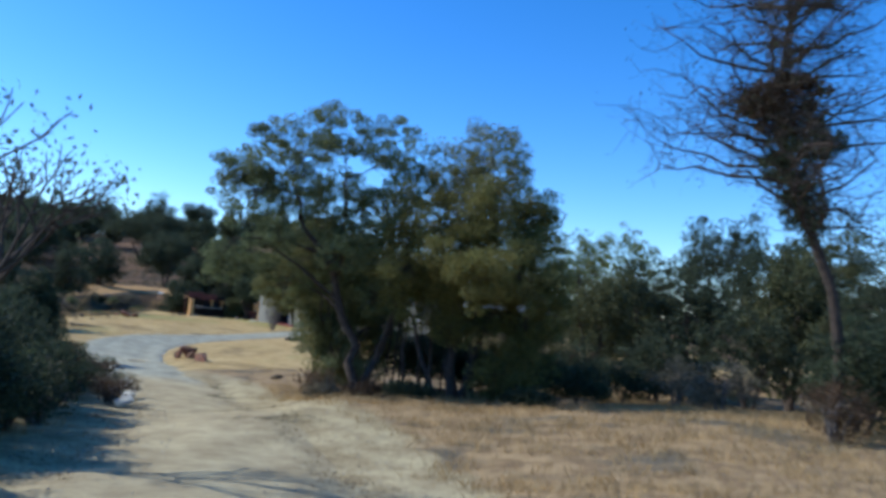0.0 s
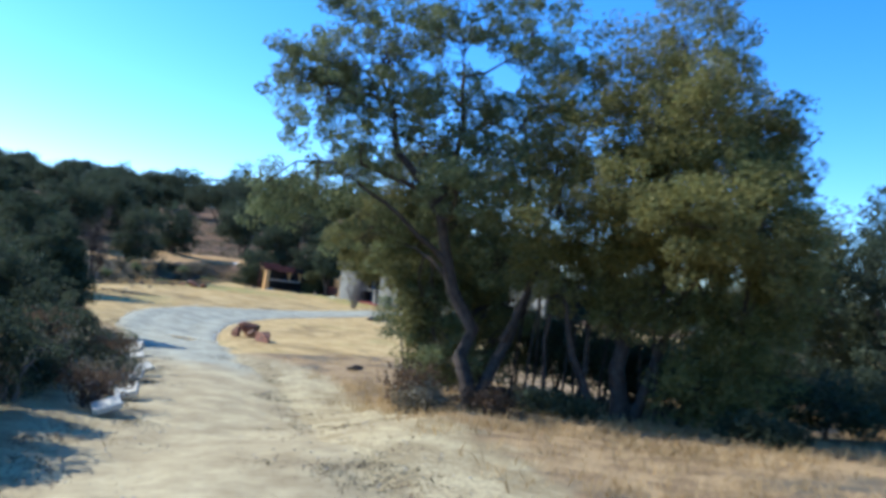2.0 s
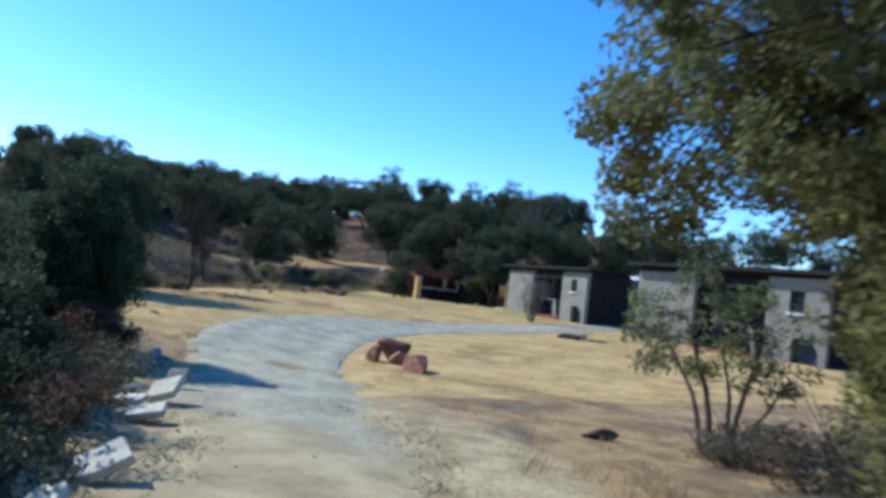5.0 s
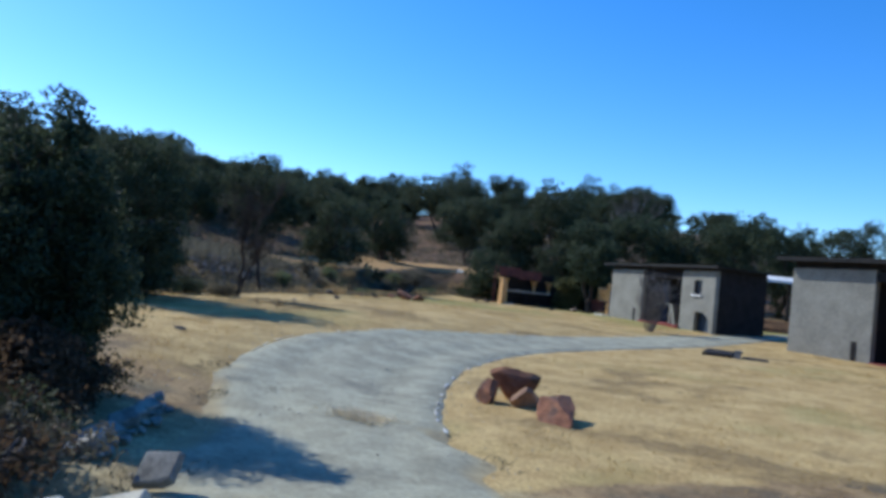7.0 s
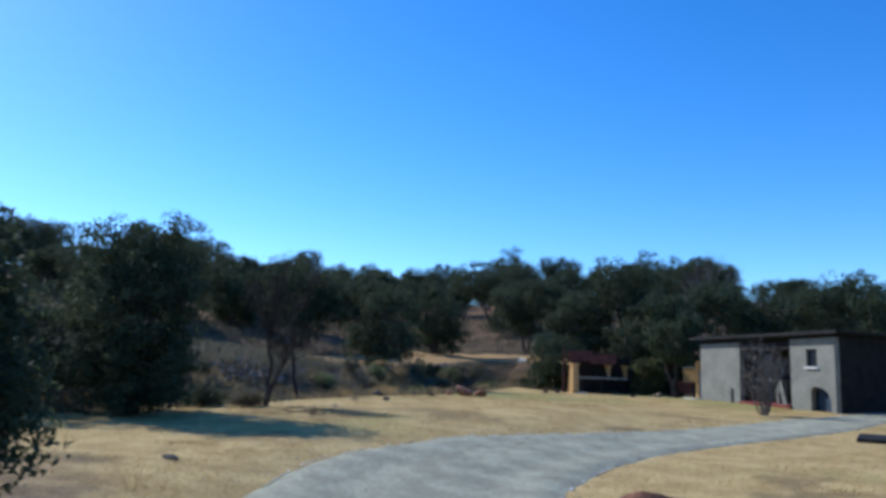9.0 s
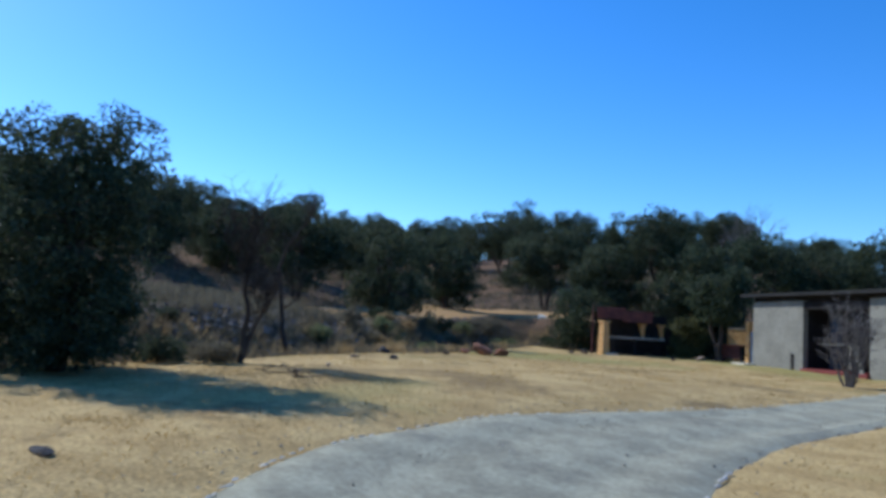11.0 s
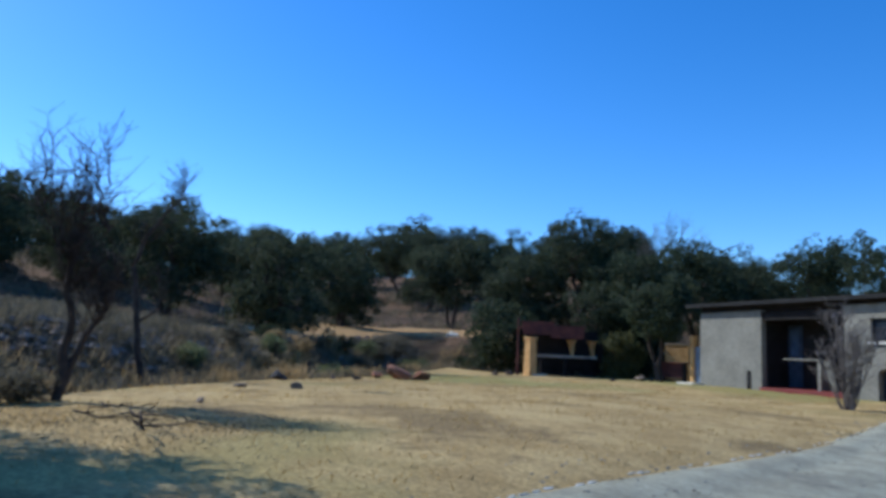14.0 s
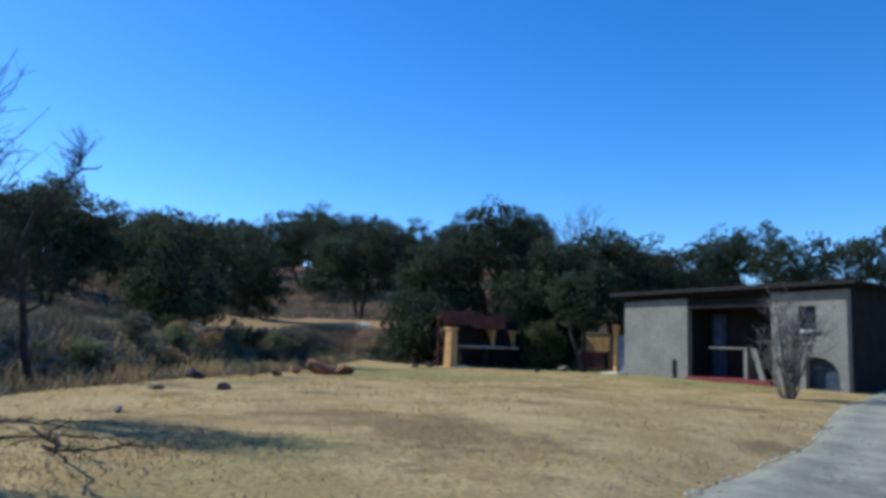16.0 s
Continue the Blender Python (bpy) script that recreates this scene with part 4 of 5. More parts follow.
slender = [(lp(b, [(x, y, b.z - 0.1), (x + lean * 0.5, y, 1.9), (x + lean, y - 0.1, 3.9)]), 0.032, 0.015) for x, y, lean in
           ((1.3, 21.6, 0.2), (1.5, 22.2, -0.15), (2.1, 21.9, 0.1), (2.35, 22.6, -0.2), (2.9, 22.0, 0.15), (3.2, 22.7, 0.1), (3.75, 22.1, -0.1), (4.3, 22.5, 0.2), (4.75, 22.3, -0.2), (5.1, 22.8, 0.1), (5.75, 22.0, 0.15), (0.9, 22.4, 0.25))]
tree("wild_olive_tree", b, local(b, upper + lower),
     [(lp(b, [(3.4, 21.2, b.z - 0.1), (3.2, 21.2, 2.0), (3.0, 21.1, 4.5), (3.8, 21.2, 7.0)]), 0.20, 0.05),
      (lp(b, [(3.6, 21.3, b.z - 0.1), (4.2, 21.2, 2.2), (4.8, 21.0, 4.2)]), 0.13, 0.05),
      (lp(b, [(3.0, 21.0, b.z - 0.1), (2.3, 20.9, 1.6), (2.0, 20.7, 3.0)]), 0.11, 0.04),
      (lp(b, [(2.5, 21.5, b.z - 0.1), (2.6, 21.4, 2.0), (2.5, 21.2, 4.4)]), 0.07, 0.03), (lp(b, [(4.6, 21.7, b.z - 0.1), (4.9, 21.6, 2.0), (5.2, 21.3, 4.2)]), 0.08, 0.03),
      (lp(b, [(4.1, 21.0, b.z - 0.1), (3.9, 20.9, 2.2), (4.1, 20.9, 4.4)]), 0.06, 0.03), (lp(b, [(1.8, 21.2, b.z - 0.1), (1.7, 21.1, 1.8), (1.9, 21.0, 4.0)]), 0.06, 0.025), (lp(b, [(5.4, 21.2, b.z - 0.1), (5.6, 21.1, 2.2), (5.7, 21.0, 4.2)]), 0.06, 0.025)] + slender,
     1620, 112, 0.09, 0.23, LEAF_OLIVE, BARK, "dense olive-green tree with leaves to the ground", seed=5, twigs=0.4, shell=0.55, droop=0.5)
b = on(-0.4, 24.3, -0.1)
tree("karee_tree", b, local(b, [(-3.3, 23.8, 4.4, 0.95, 1.0, 0.95), (-3.7, 24.7, 3.05, 0.75, 0.9, 0.5), (-2.2, 23.8, 5.4, 1.2, 1.2, 0.9), (-1.0, 24.0, 4.7, 1.1, 1.2, 1.1), (-1.1, 24.2, 3.3, 0.8, 0.9, 0.7),
     (-0.3, 24.2, 2.0, 0.8, 0.9, 1.2), (0.5, 24.2, 5.6, 1.2, 1.2, 1.1), (0.3, 24.6, 3.6, 1.1, 1.1, 1.1), (-2.2, 24.2, 4.2, 0.8, 0.9, 0.6), (-2.4, 24.0, 3.4, 0.75, 0.8, 0.5), (-1.75, 24.0, 3.2, 0.6, 0.8, 0.75), (-2.6, 24.2, 3.9, 0.8, 0.8, 0.5), (-1.7, 22.9, 3.0, 0.5, 0.8, 0.6), (-1.6, 23.3, 1.9, 0.3, 0.7, 0.9), (-3.9, 23.4, 3.6, 0.45, 0.6, 0.5),
     (-1.9, 22.4, 2.9, 0.5, 0.6, 0.6), (-1.5, 22.2, 2.2, 0.55, 0.6, 0.7), (-1.2, 22.2, 1.3, 0.55, 0.6, 0.8), (-0.8, 22.6, 2.9, 0.6, 0.6, 0.7), (-0.2, 23.2, 3.0, 0.7, 0.7, 0.7), (0.7, 23.8, 2.3, 0.7, 0.8, 0.8), (-0.6, 22.4, 1.6, 0.5, 0.6, 0.8), (-2.35, 24.3, 3.1, 0.6, 0.6, 0.4)]),
     [(lp(b, [(-0.4, 24.3, b.z - 0.1), (-0.6, 24.3, 1.8), (-1.2, 24.2, 3.6), (-2.2, 24.0, 4.6)]), 0.15, 0.05), (lp(b, [(-0.3, 24.3, b.z - 0.1), (0.2, 24.4, 2.2), (0.4, 24.4, 4.8)]), 0.12, 0.04)],
     1000, 88, 0.092, 0.185, LEAF_GOLD, BARK, "broad olive-green tree spreading towards the drive", seed=4, twigs=0.45, droop=0.6, shell=0.45)
for k, (x, y, h, r, leafy) in enumerate([(-2.5, 28.0, 0.8, 0.7, 0), (-1.9, 27.0, 0.9, 0.7, 1), (-1.5, 25.7, 1.0, 0.8, 2), (-3.1, 28.3, 0.5, 0.6, 0), (-1.0, 24.4, 0.9, 0.7, 2), (-2.7, 29.2, 0.7, 0.7, 1), (-1.3, 28.6, 1.1, 0.9, 2)]):
    b = on(x, y, -0.05)
    stems = [([(0, 0, -0.1), (0.5 * r * math.cos(w), 0.5 * r * math.sin(w), h * 0.5), (0.85 * r * math.cos(w), 0.85 * r * math.sin(w), h)], 0.018, 0.006) for w in (0.3, 1.4, 2.5, 3.4, 4.4, 5.5)]
    tree("dry_brush", b, [(0, 0, h * 0.5, r * 0.8, r * 0.8, h * 0.45), (r * 0.4, 0.1, h * 0.4, r * 0.5, r * 0.5, h * 0.35)], stems, 34, 34, 0.08, 0.15,
         (WEED, LEAF_BROWN, LEAF_FAR)[leafy], GREYBARK, "dry grey-brown brush under the small tree", "bush", 640 + k, 0.9, 0.2, 0.1, "dry brush")
b = on(-3.2, 28.8, -0.1)
tree("small_tree", b, local(b, [(-4.1, 30.1, 1.8, 1.0, 0.9, 0.6), (-2.8, 29.5, 1.8, 0.9, 0.9, 0.6), (-3.4, 29.3, 2.35, 0.75, 0.8, 0.45), (-4.6, 30.7, 1.1, 0.65, 0.7, 0.55), (-2.3, 29.6, 1.0, 0.6, 0.6, 0.5), (-3.6, 29.5, 1.15, 0.8, 0.8, 0.4), (-2.9, 29.2, 1.2, 0.6, 0.6, 0.4)]),
     [(lp(b, [(-3.2, 28.8, b.z - 0.1), (-3.4, 29.1, 0.6), (-3.9, 29.8, 1.7)]), 0.06, 0.022), (lp(b, [(-3.1, 28.8, b.z - 0.1), (-2.8, 29.2, 0.7), (-2.6, 29.4, 1.7)]), 0.05, 0.02), (lp(b, [(-3.3, 28.8, b.z - 0.1), (-3.6, 29.2, 0.5), (-4.2, 30.3, 1.2)]), 0.045, 0.02),
      (lp(b, [(-3.0, 28.9, b.z - 0.1), (-3.05, 29.2, 0.5), (-3.3, 29.5, 1.5)]), 0.04, 0.02), (lp(b, [(-3.15, 28.75, b.z - 0.1), (-2.5, 29.0, 0.4), (-2.2, 29.5, 0.9)]), 0.035, 0.015)],
     105, 46, 0.10, 0.165, LEAF_KAREE, BARK, "small many-stemmed grey-green tree on dry ground", seed=7, twigs=0.8)
for k, (x, y, h, r) in enumerate([(3.0, 23.4, 2.5, 1.1), (4.5, 23.5, 1.9, 1.1), (3.7, 24.8, 2.2, 1.3), (5.7, 24.8, 2.5, 1.3), (0.6, 25.4, 2.3, 1.1), (1.8, 24.6, 2.4, 1.15), (5.4, 27.0, 2.2, 1.4), (7.6, 27.6, 2.6, 1.6), (7.4, 21.6, 1.5, 1.1), (9.0, 22.8, 1.7, 1.3), (5.9, 19.6, 0.55, 0.8), (2.1, 20.2, 0.5, 0.8), (-0.8, 20.2, 0.9, 0.6), (-0.2, 19.0, 0.5, 0.5), (1.0, 19.0, 0.55, 0.5)]):
    b = on(x, y, -0.05)
    tree("undergrowth_bush", b, [(0, 0, h * 0.55, r * 0.8, r * 0.8, h * 0.4), (r * 0.5, 0, h * 0.4, r * 0.5, r * 0.5, h * 0.3), (-r * 0.5, 0.1, h * 0.45, r * 0.5, r * 0.5, h * 0.3)],
         [([(0, 0, -0.1), (0.1, 0, h * 0.4), (0.0, 0.1, h * 0.7)], 0.03 + 0.01 * h, 0.015), ([(0.05, 0, -0.1), (-0.2 * r, 0, h * 0.4), (-0.4 * r, 0.1, h * 0.6)], 0.03, 0.012)],
         int(40 + 40 * h) if k < 12 else 26, 50, 0.11, 0.22, (LEAF_DARK, LEAF_FAR)[k > 7] if k < 12 else (LEAF_BROWN, WEED)[k % 2], BARK, "dark undergrowth in the shade of the trees", "bush", 600 + k, 0.3, 0.3, 0.2, "undergrowth")


def bush(name, x, y, h, r, mat, label, seed, clumps=150, per=70, leaf=0.10, stems=5, category="bush", group="", spread=0.2, shell=0.5, bark=BARK, low=0.15):
    """A shrub with several stems and leaves down to the ground."""
    rng = np.random.default_rng(seed)
    b = on(x, y, -0.05)
    lobes = [(0, 0, h * (0.5 + low * 0.4), r * 0.85, r * 0.85, h * 0.46)]
    for k in range(4):
        w = k * 1.57 + rng.uniform(0, 1)
        lobes.append((math.cos(w) * r * 0.5, math.sin(w) * r * 0.5, h * rng.uniform(0.35, 0.72), r * 0.55, r * 0.55, h * 0.28))
    trunks = []
    for k in range(stems):
        w = rng.uniform(0, 6.28)
        q = rng.uniform(0.2, 0.55) * r
        trunks.append(([(0.1 * math.cos(w), 0.1 * math.sin(w), -0.1), (math.cos(w) * q * 0.5, math.sin(w) * q * 0.5, h * 0.3), (math.cos(w) * q, math.sin(w) * q, h * 0.62)], 0.03 + 0.012 * h, 0.012))
    return tree(name, b, lobes, trunks, clumps, per, leaf, spread, mat, bark, label, category, seed, 0.35, shell, 0.1, group)


# the thicket on the left of the track
for k, (x, y, h, r) in enumerate([(-5.4, 9.4, 2.7, 1.6), (-6.4, 12.4, 2.7, 1.4), (-9.5, 13.6, 2.8, 1.7), (-11.0, 16.8, 2.7, 1.7), (-12.9, 19.6, 2.8, 1.6), (-14.8, 22.4, 2.9, 1.6), (-14.0, 14.5, 4.0, 2.2), (-16.2, 19.0, 4.2, 2.3), (-11.5, 9.0, 3.6, 2.0), (-2.9, 6.2, 2.2, 1.2), (-4.2, 7.4, 2.6, 1.4)]):
    bush("thicket_bush", x, y, h, r, LEAF_DARK if k % 2 else LEAF_FAR, "dense dark roadside bush with dry undergrowth", 100 + k, 200, 75, 0.105, group="roadside thicket")
for k, (x, y, h, r) in enumerate([(-15.6, 26.2, 1.6, 1.0), (-15.35, 27.3, 1.1, 0.75), (-14.2, 26.6, 1.1, 0.75), (-6.6, 13.4, 1.7, 1.0), (-7.4, 16.0, 1.6, 1.0), (-8.6, 18.4, 1.5, 0.9), (-9.8, 20.5, 1.5, 0.9), (-11.5, 22.9, 1.2, 0.8), (-13.9, 24.6, 1.3, 0.8)]):
    bush("low_bush", x, y, h, r, (LEAF_FAR, LEAF_DARK, LEAF_BROWN)[k % 3], "low scrubby bush behind the dumped slabs", 112 + k, 110, 60, 0.09, 4, group="roadside thicket", spread=0.16)
for k, (x, y, h, r) in enumerate([(-1.0, 3.6, 1.3, 0.9), (-2.1, 6.3, 1.5, 1.0), (-3.4, 9.0, 1.7, 1.05), (-4.7, 11.6, 1.7, 1.05), (-6.2, 14.2, 1.6, 1.0), (-7.6, 16.8, 1.5, 1.0), (-8.9, 19.0, 1.5, 0.95), (-10.5, 21.0, 1.6, 1.0), (-12.2, 22.6, 2.0, 1.0), (-13.5, 23.3, 3.0, 1.0), (-9.6, 16.9, 3.0, 1.3), (-8.0, 13.6, 2.9, 1.3)]):
    bush("thicket_bush", x, y, h, r, (LEAF_FAR, LEAF_DARK, LEAF_FAR, LEAF_DARK)[k % 4], "dense dusty bush at the very edge of the track", 700 + k, 130, 60, 0.095, 9, group="roadside thicket", spread=0.19, low=0.0, shell=0.35)
for k, (x, y, h) in enumerate([(-1.6, 5.0, 1.2), (-2.7, 7.8, 1.3), (-3.7, 10.4, 1.4), (-5.1, 13.0, 1.4), (-6.5, 15.6, 1.4), (-7.9, 18.1, 1.3), (-9.2, 20.3, 1.3), (-10.9, 22.3, 1.2), (-12.2, 23.9, 1.0), (-8.9, 21.6, 0.9), (-9.9, 22.7, 1.0), (-10.9, 23.6, 0.9), (-11.9, 24.7, 0.8), (-8.0, 20.3, 0.8), (-6.6, 18.1, 0.8), (-5.6, 16.5, 0.8), (-12.9, 25.4, 0.8), (-12.3, 25.3, 0.7), (-13.4, 26.0, 0.8), (-14.6, 27.6, 0.9)]):
    bush("dry_brush", x, y, h, 0.7, (LEAF_BROWN, LEAF_FAR, WEED)[k % 3], "dry grey-brown brush at the foot of the thicket", 730 + k, 40, 34, 0.075, 12, group="dry brush", spread=0.15, low=0.0, shell=0.2, bark=GREYBARK)
bush("evergreen_bush", -15.8, 27.5, 3.6, 1.2, LEAF_DARK, "tall dark evergreen bush beside the drive", 120, 340, 90, 0.095, 7, spread=0.19)
bush("evergreen_bush", -15.8, 27.6, 4.1, 0.7, LEAF_DARK, "slender dark evergreen shoot beside the drive", 122, 120, 80, 0.095, 4, spread=0.17)
bush("evergreen_bush", -15.35, 27.9, 3.3, 0.5, LEAF_DARK, "upright leafy shoots of the dark evergreen", 123, 80, 70, 0.095, 5, spread=0.16)
bush("evergreen_bush", -15.6, 24.4, 3.5, 1.5, LEAF_DARK, "dark evergreen bush with stiff upright shoots", 121, 190, 80, 0.095, 5)
for k, (x, y, h) in enumerate([(-2.1, 5.7, 6.6), (-11.5, 15.0, 4.6)]):
    rt, tips = bare_tree("scrub_tree", on(x, y), h, 0.42, 0.09, "thin half-bare scrub tree above the thicket", 130 + k, BARK, 4)
    rng = np.random.default_rng(k)
    pts = np.array([t[:] for t in tips])
    pts = np.repeat(pts, 7, axis=0) + rng.normal(size=(len(pts) * 7, 3)) * 0.16
    leaf_mesh("crown", pts, 0.3, 0.12, 0.05, rng, LEAF_FAR, rt, 0.3)

# thorn tree on the right verge, with a dense clump in its crown
def thorn_tree():
    rng = np.random.default_rng(9)
    base = on(12.5, 14.2)
    rt = empty("thorn_tree", Matrix.Translation(base), "tall half-bare thorn tree with a dense brown clump", "tree")
    tb = Tubes()
    stem = [Vector(p) - base for p in ((12.5, 14.2, base.z - 0.1), (12.62, 14.2, 2.9), (12.4, 14.2, 4.4), (11.85, 14.2, 5.8), (11.25, 14.2, 7.2), (11.05, 14.3, 8.8), (11.2, 14.3, 10.3), (11.4, 14.2, 11.4))]
    tb.add(stem, [0.16, 0.13, 0.12, 0.115, 0.10, 0.08, 0.05, 0.03], 8)
    tips = []
    for k in range(72):
        q = rng.uniform(2.6, 6.8)
        i = int(q)
        p = stem[i].lerp(stem[min(i + 1, 7)], q - i)
        w = rng.uniform(0, 6.283)
        reach = rng.uniform(1.2, 3.9) * (1.25 - 0.1 * q)
        path = tb.branch(rng, p, p + Vector((math.cos(w) * reach, math.sin(w) * reach, rng.uniform(0.1, 1.3))), 0.05, 0.012, 0.1, 5, 5)
        for _ in range(9):
            s0 = path[int(rng.integers(2, 6))]
            sub = tb.branch(rng, s0, s0 + Vector((rng.normal() * 0.7, rng.normal() * 0.7, rng.uniform(-0.1, 0.8))), 0.014, 0.005, 0.12, 3, 4)
            for _ in range(4):
                s1 = sub[int(rng.integers(1, 4))]
                tip = s1 + Vector(rng.normal(size=3)) * 0.28
                tb.add([s1, tip], [0.006, 0.003], 3)
                tips.append(tip)
    tb.build("trunk", BARK, rt)
    pts = np.array([t[:] for t in tips])
    pts = np.repeat(pts, 3, axis=0) + rng.normal(size=(len(pts) * 3, 3)) * 0.1
    leaf_mesh("crown", pts, 0.3, 0.07, 0.03, rng, LEAF_DARK, rt, 0.3)
    c = Vector((11.2, 14.2, 8.5)) - base
    _, _, lv = crown_points(rng, [(c.x, c.y, c.z, 0.85, 0.85, 0.8), (c.x - 0.6, c.y, c.z + 0.2, 0.6, 0.6, 0.5), (c.x + 0.3, c.y, c.z + 0.3, 0.6, 0.6, 0.6)], 150, 60, 0.16, 0.2)
    leaf_mesh("clump", lv, 0.2, 0.10, 0.04, rng, LEAF_BROWN, rt, 0.2)["label"] = "dense brown parasite clump"
    _, _, lv = crown_points(rng, [(c.x + 0.2, c.y, c.z - 1.2, 0.65, 0.65, 0.9), (c.x + 0.55, c.y, c.z - 2.3, 0.5, 0.5, 0.8), (c.x + 0.8, c.y, c.z - 0.7, 0.5, 0.5, 0.5)], 150, 60, 0.16, 0.2)
    leaf_mesh("clump", lv, 0.2, 0.10, 0.04, rng, LEAF_DARK, rt, 0.2)["label"] = "dense dark parasite clump"


thorn_tree()
bush("verge_bush", 15.6, 17.5, 4.6, 2.4, LEAF_FAR, "tall dark bush behind the thorn tree", 143, 240, 50, 0.13)
bush("verge_bush", 11.4, 19.5, 1.6, 1.3, WEED, "grey twiggy bush behind the thorn tree", 144, 80, 40, 0.10, bark=GREYBARK)
bush("verge_bush", 13.4, 14.9, 2.7, 1.6, LEAF_DARK, "dusty dark bush at the foot of the thorn tree", 145, 200, 50, 0.11)
bush("verge_bush", 12.2, 13.2, 1.3, 0.8, LEAF_BROWN, "dry brown scrub at the foot of the thorn tree", 151, 60, 40, 0.08, bark=GREYBARK)
bush("verge_bush", 10.4, 25.5, 3.0, 1.6, LEAF_FAR, "dark rounded bush on the verge", 146, 110, 36, 0.15)
bush("verge_bush", 8.0, 30.0, 2.4, 1.2, LEAF_BROWN, "brown dry bush on the verge", 147, 90, 32, 0.15)
bush("verge_bush", 14.5, 28.0, 4.2, 2.4, LEAF_FAR, "dusty grey-green bush on the verge", 148, 190, 36, 0.17)
bush("verge_bush", 10.6, 22.6, 1.7, 1.2, WEED, "leafless grey-brown bush beside the olive tree", 149, 70, 36, 0.10, bark=GREYBARK)
bush("verge_bush", 16.8, 22.5, 4.4, 2.3, LEAF_OLIVE_DULL, "tall dark bush on the verge", 150, 190, 40, 0.15)

# the tree standing on the lawn's rim, and its neighbours
b = on(-24.9, 36.4, -0.05)
tree("evergreen_tree", b, [(0, 0, 0.9, 1.6, 1.6, 0.85), (1.1, -0.3, 1.1, 1.1, 1.1, 1.0), (-1.0, 0.2, 1.0, 1.1, 1.1, 0.9), (0, 0, 2.6, 1.75, 1.75, 2.0), (-0.9, 0.3, 2.0, 1.3, 1.3, 1.7), (0.9, -0.3, 2.3, 1.2, 1.2, 1.8), (0.3, 0.4, 4.0, 1.1, 1.1, 0.9), (-0.6, -0.4, 3.85, 0.9, 0.9, 0.8)],
     [([(0, 0, -0.1), (0.1, 0, 1.2), (0.0, 0.1, 3.2)], 0.13, 0.04), ([(0.15, 0, -0.1), (0.7, -0.1, 1.3), (0.9, -0.2, 2.6)], 0.09, 0.03)],
     620, 70, 0.11, 0.21, LEAF_DARK, BARK, "dense dark evergreen tree on the lawn's rim", seed=160, twigs=0.25, shell=0.5)
b = on(-27.5, 35.0, -0.05)
tree("evergreen_tree", b, [(0, 0, 2.1, 1.9, 1.9, 1.5), (-1.2, 0.3, 1.8, 1.5, 1.5, 1.3)], [([(0, 0, -0.1), (0.1, 0, 1.5), (0.0, 0.1, 3.6)], 0.15, 0.05)],
     340, 60, 0.12, 0.24, LEAF_DARK, BARK, "dense dark evergreen tree behind the lawn", seed=161, twigs=0.2)


def rim_tree(x, y, label, seed, stems, fan, spread, top):
    """A slender leafless tree: forked stems and a fan of fine twigs. Places are along the rim, depth and height from its base."""
    rng = np.random.default_rng(seed)
    u, w = Vector((0.67, 0.74, 0)), Vector((-0.74, 0.67, 0))
    root = empty("rim_tree", Matrix.Translation(on(x, y)), label, "tree")
    twigs = Tubes()
    for pts, r0, r1 in stems:
        tb = Tubes()
        path = []
        for p, q in zip(pts, pts[1:]):
            path += [(u * p[0] + w * p[1] + Vector((0, 0, p[2]))).lerp(u * q[0] + w * q[1] + Vector((0, 0, q[2])), k / 3) for k in range(3)]
        p = pts[-1]
        path.append(u * p[0] + w * p[1] + Vector((0, 0, p[2])))
        path = [q + Vector(rng.normal(size=3)) * 0.02 * (i > 0) for i, q in enumerate(path)]
        tb.add(path, [r0 + (r1 - r0) * i / (len(path) - 1) for i in range(len(path))], 7)
        tb.build("trunk", BARK, root)
        for _ in range(fan if len(path) > 9 else fan // 3):
            s0 = path[int(rng.integers(len(path) // 2, len(path)))]
            reach = Vector((rng.normal() * spread, rng.normal() * spread, 0))
            limb = twigs.branch(rng, s0, s0 + reach + Vector((0, 0, rng.uniform(0.35, 1.0) * top)), 0.012, 0.004, 0.08, 5, 4)
            for _ in range(9):
                s1 = limb[int(rng.integers(1, 6))]
                sub = twigs.branch(rng, s1, s1 + Vector((rng.normal() * 0.2, rng.normal() * 0.2, rng.uniform(0.1, 0.5))), 0.008, 0.003, 0.08, 3, 3)
                for _ in range(2):
                    twigs.add([sub[2], sub[2] + Vector((rng.normal() * 0.12, rng.normal() * 0.12, rng.uniform(0.05, 0.22)))], [0.004, 0.002], 3)
    twigs.build("crown", BARK, root)["label"] = "fan of fine leafless twigs"


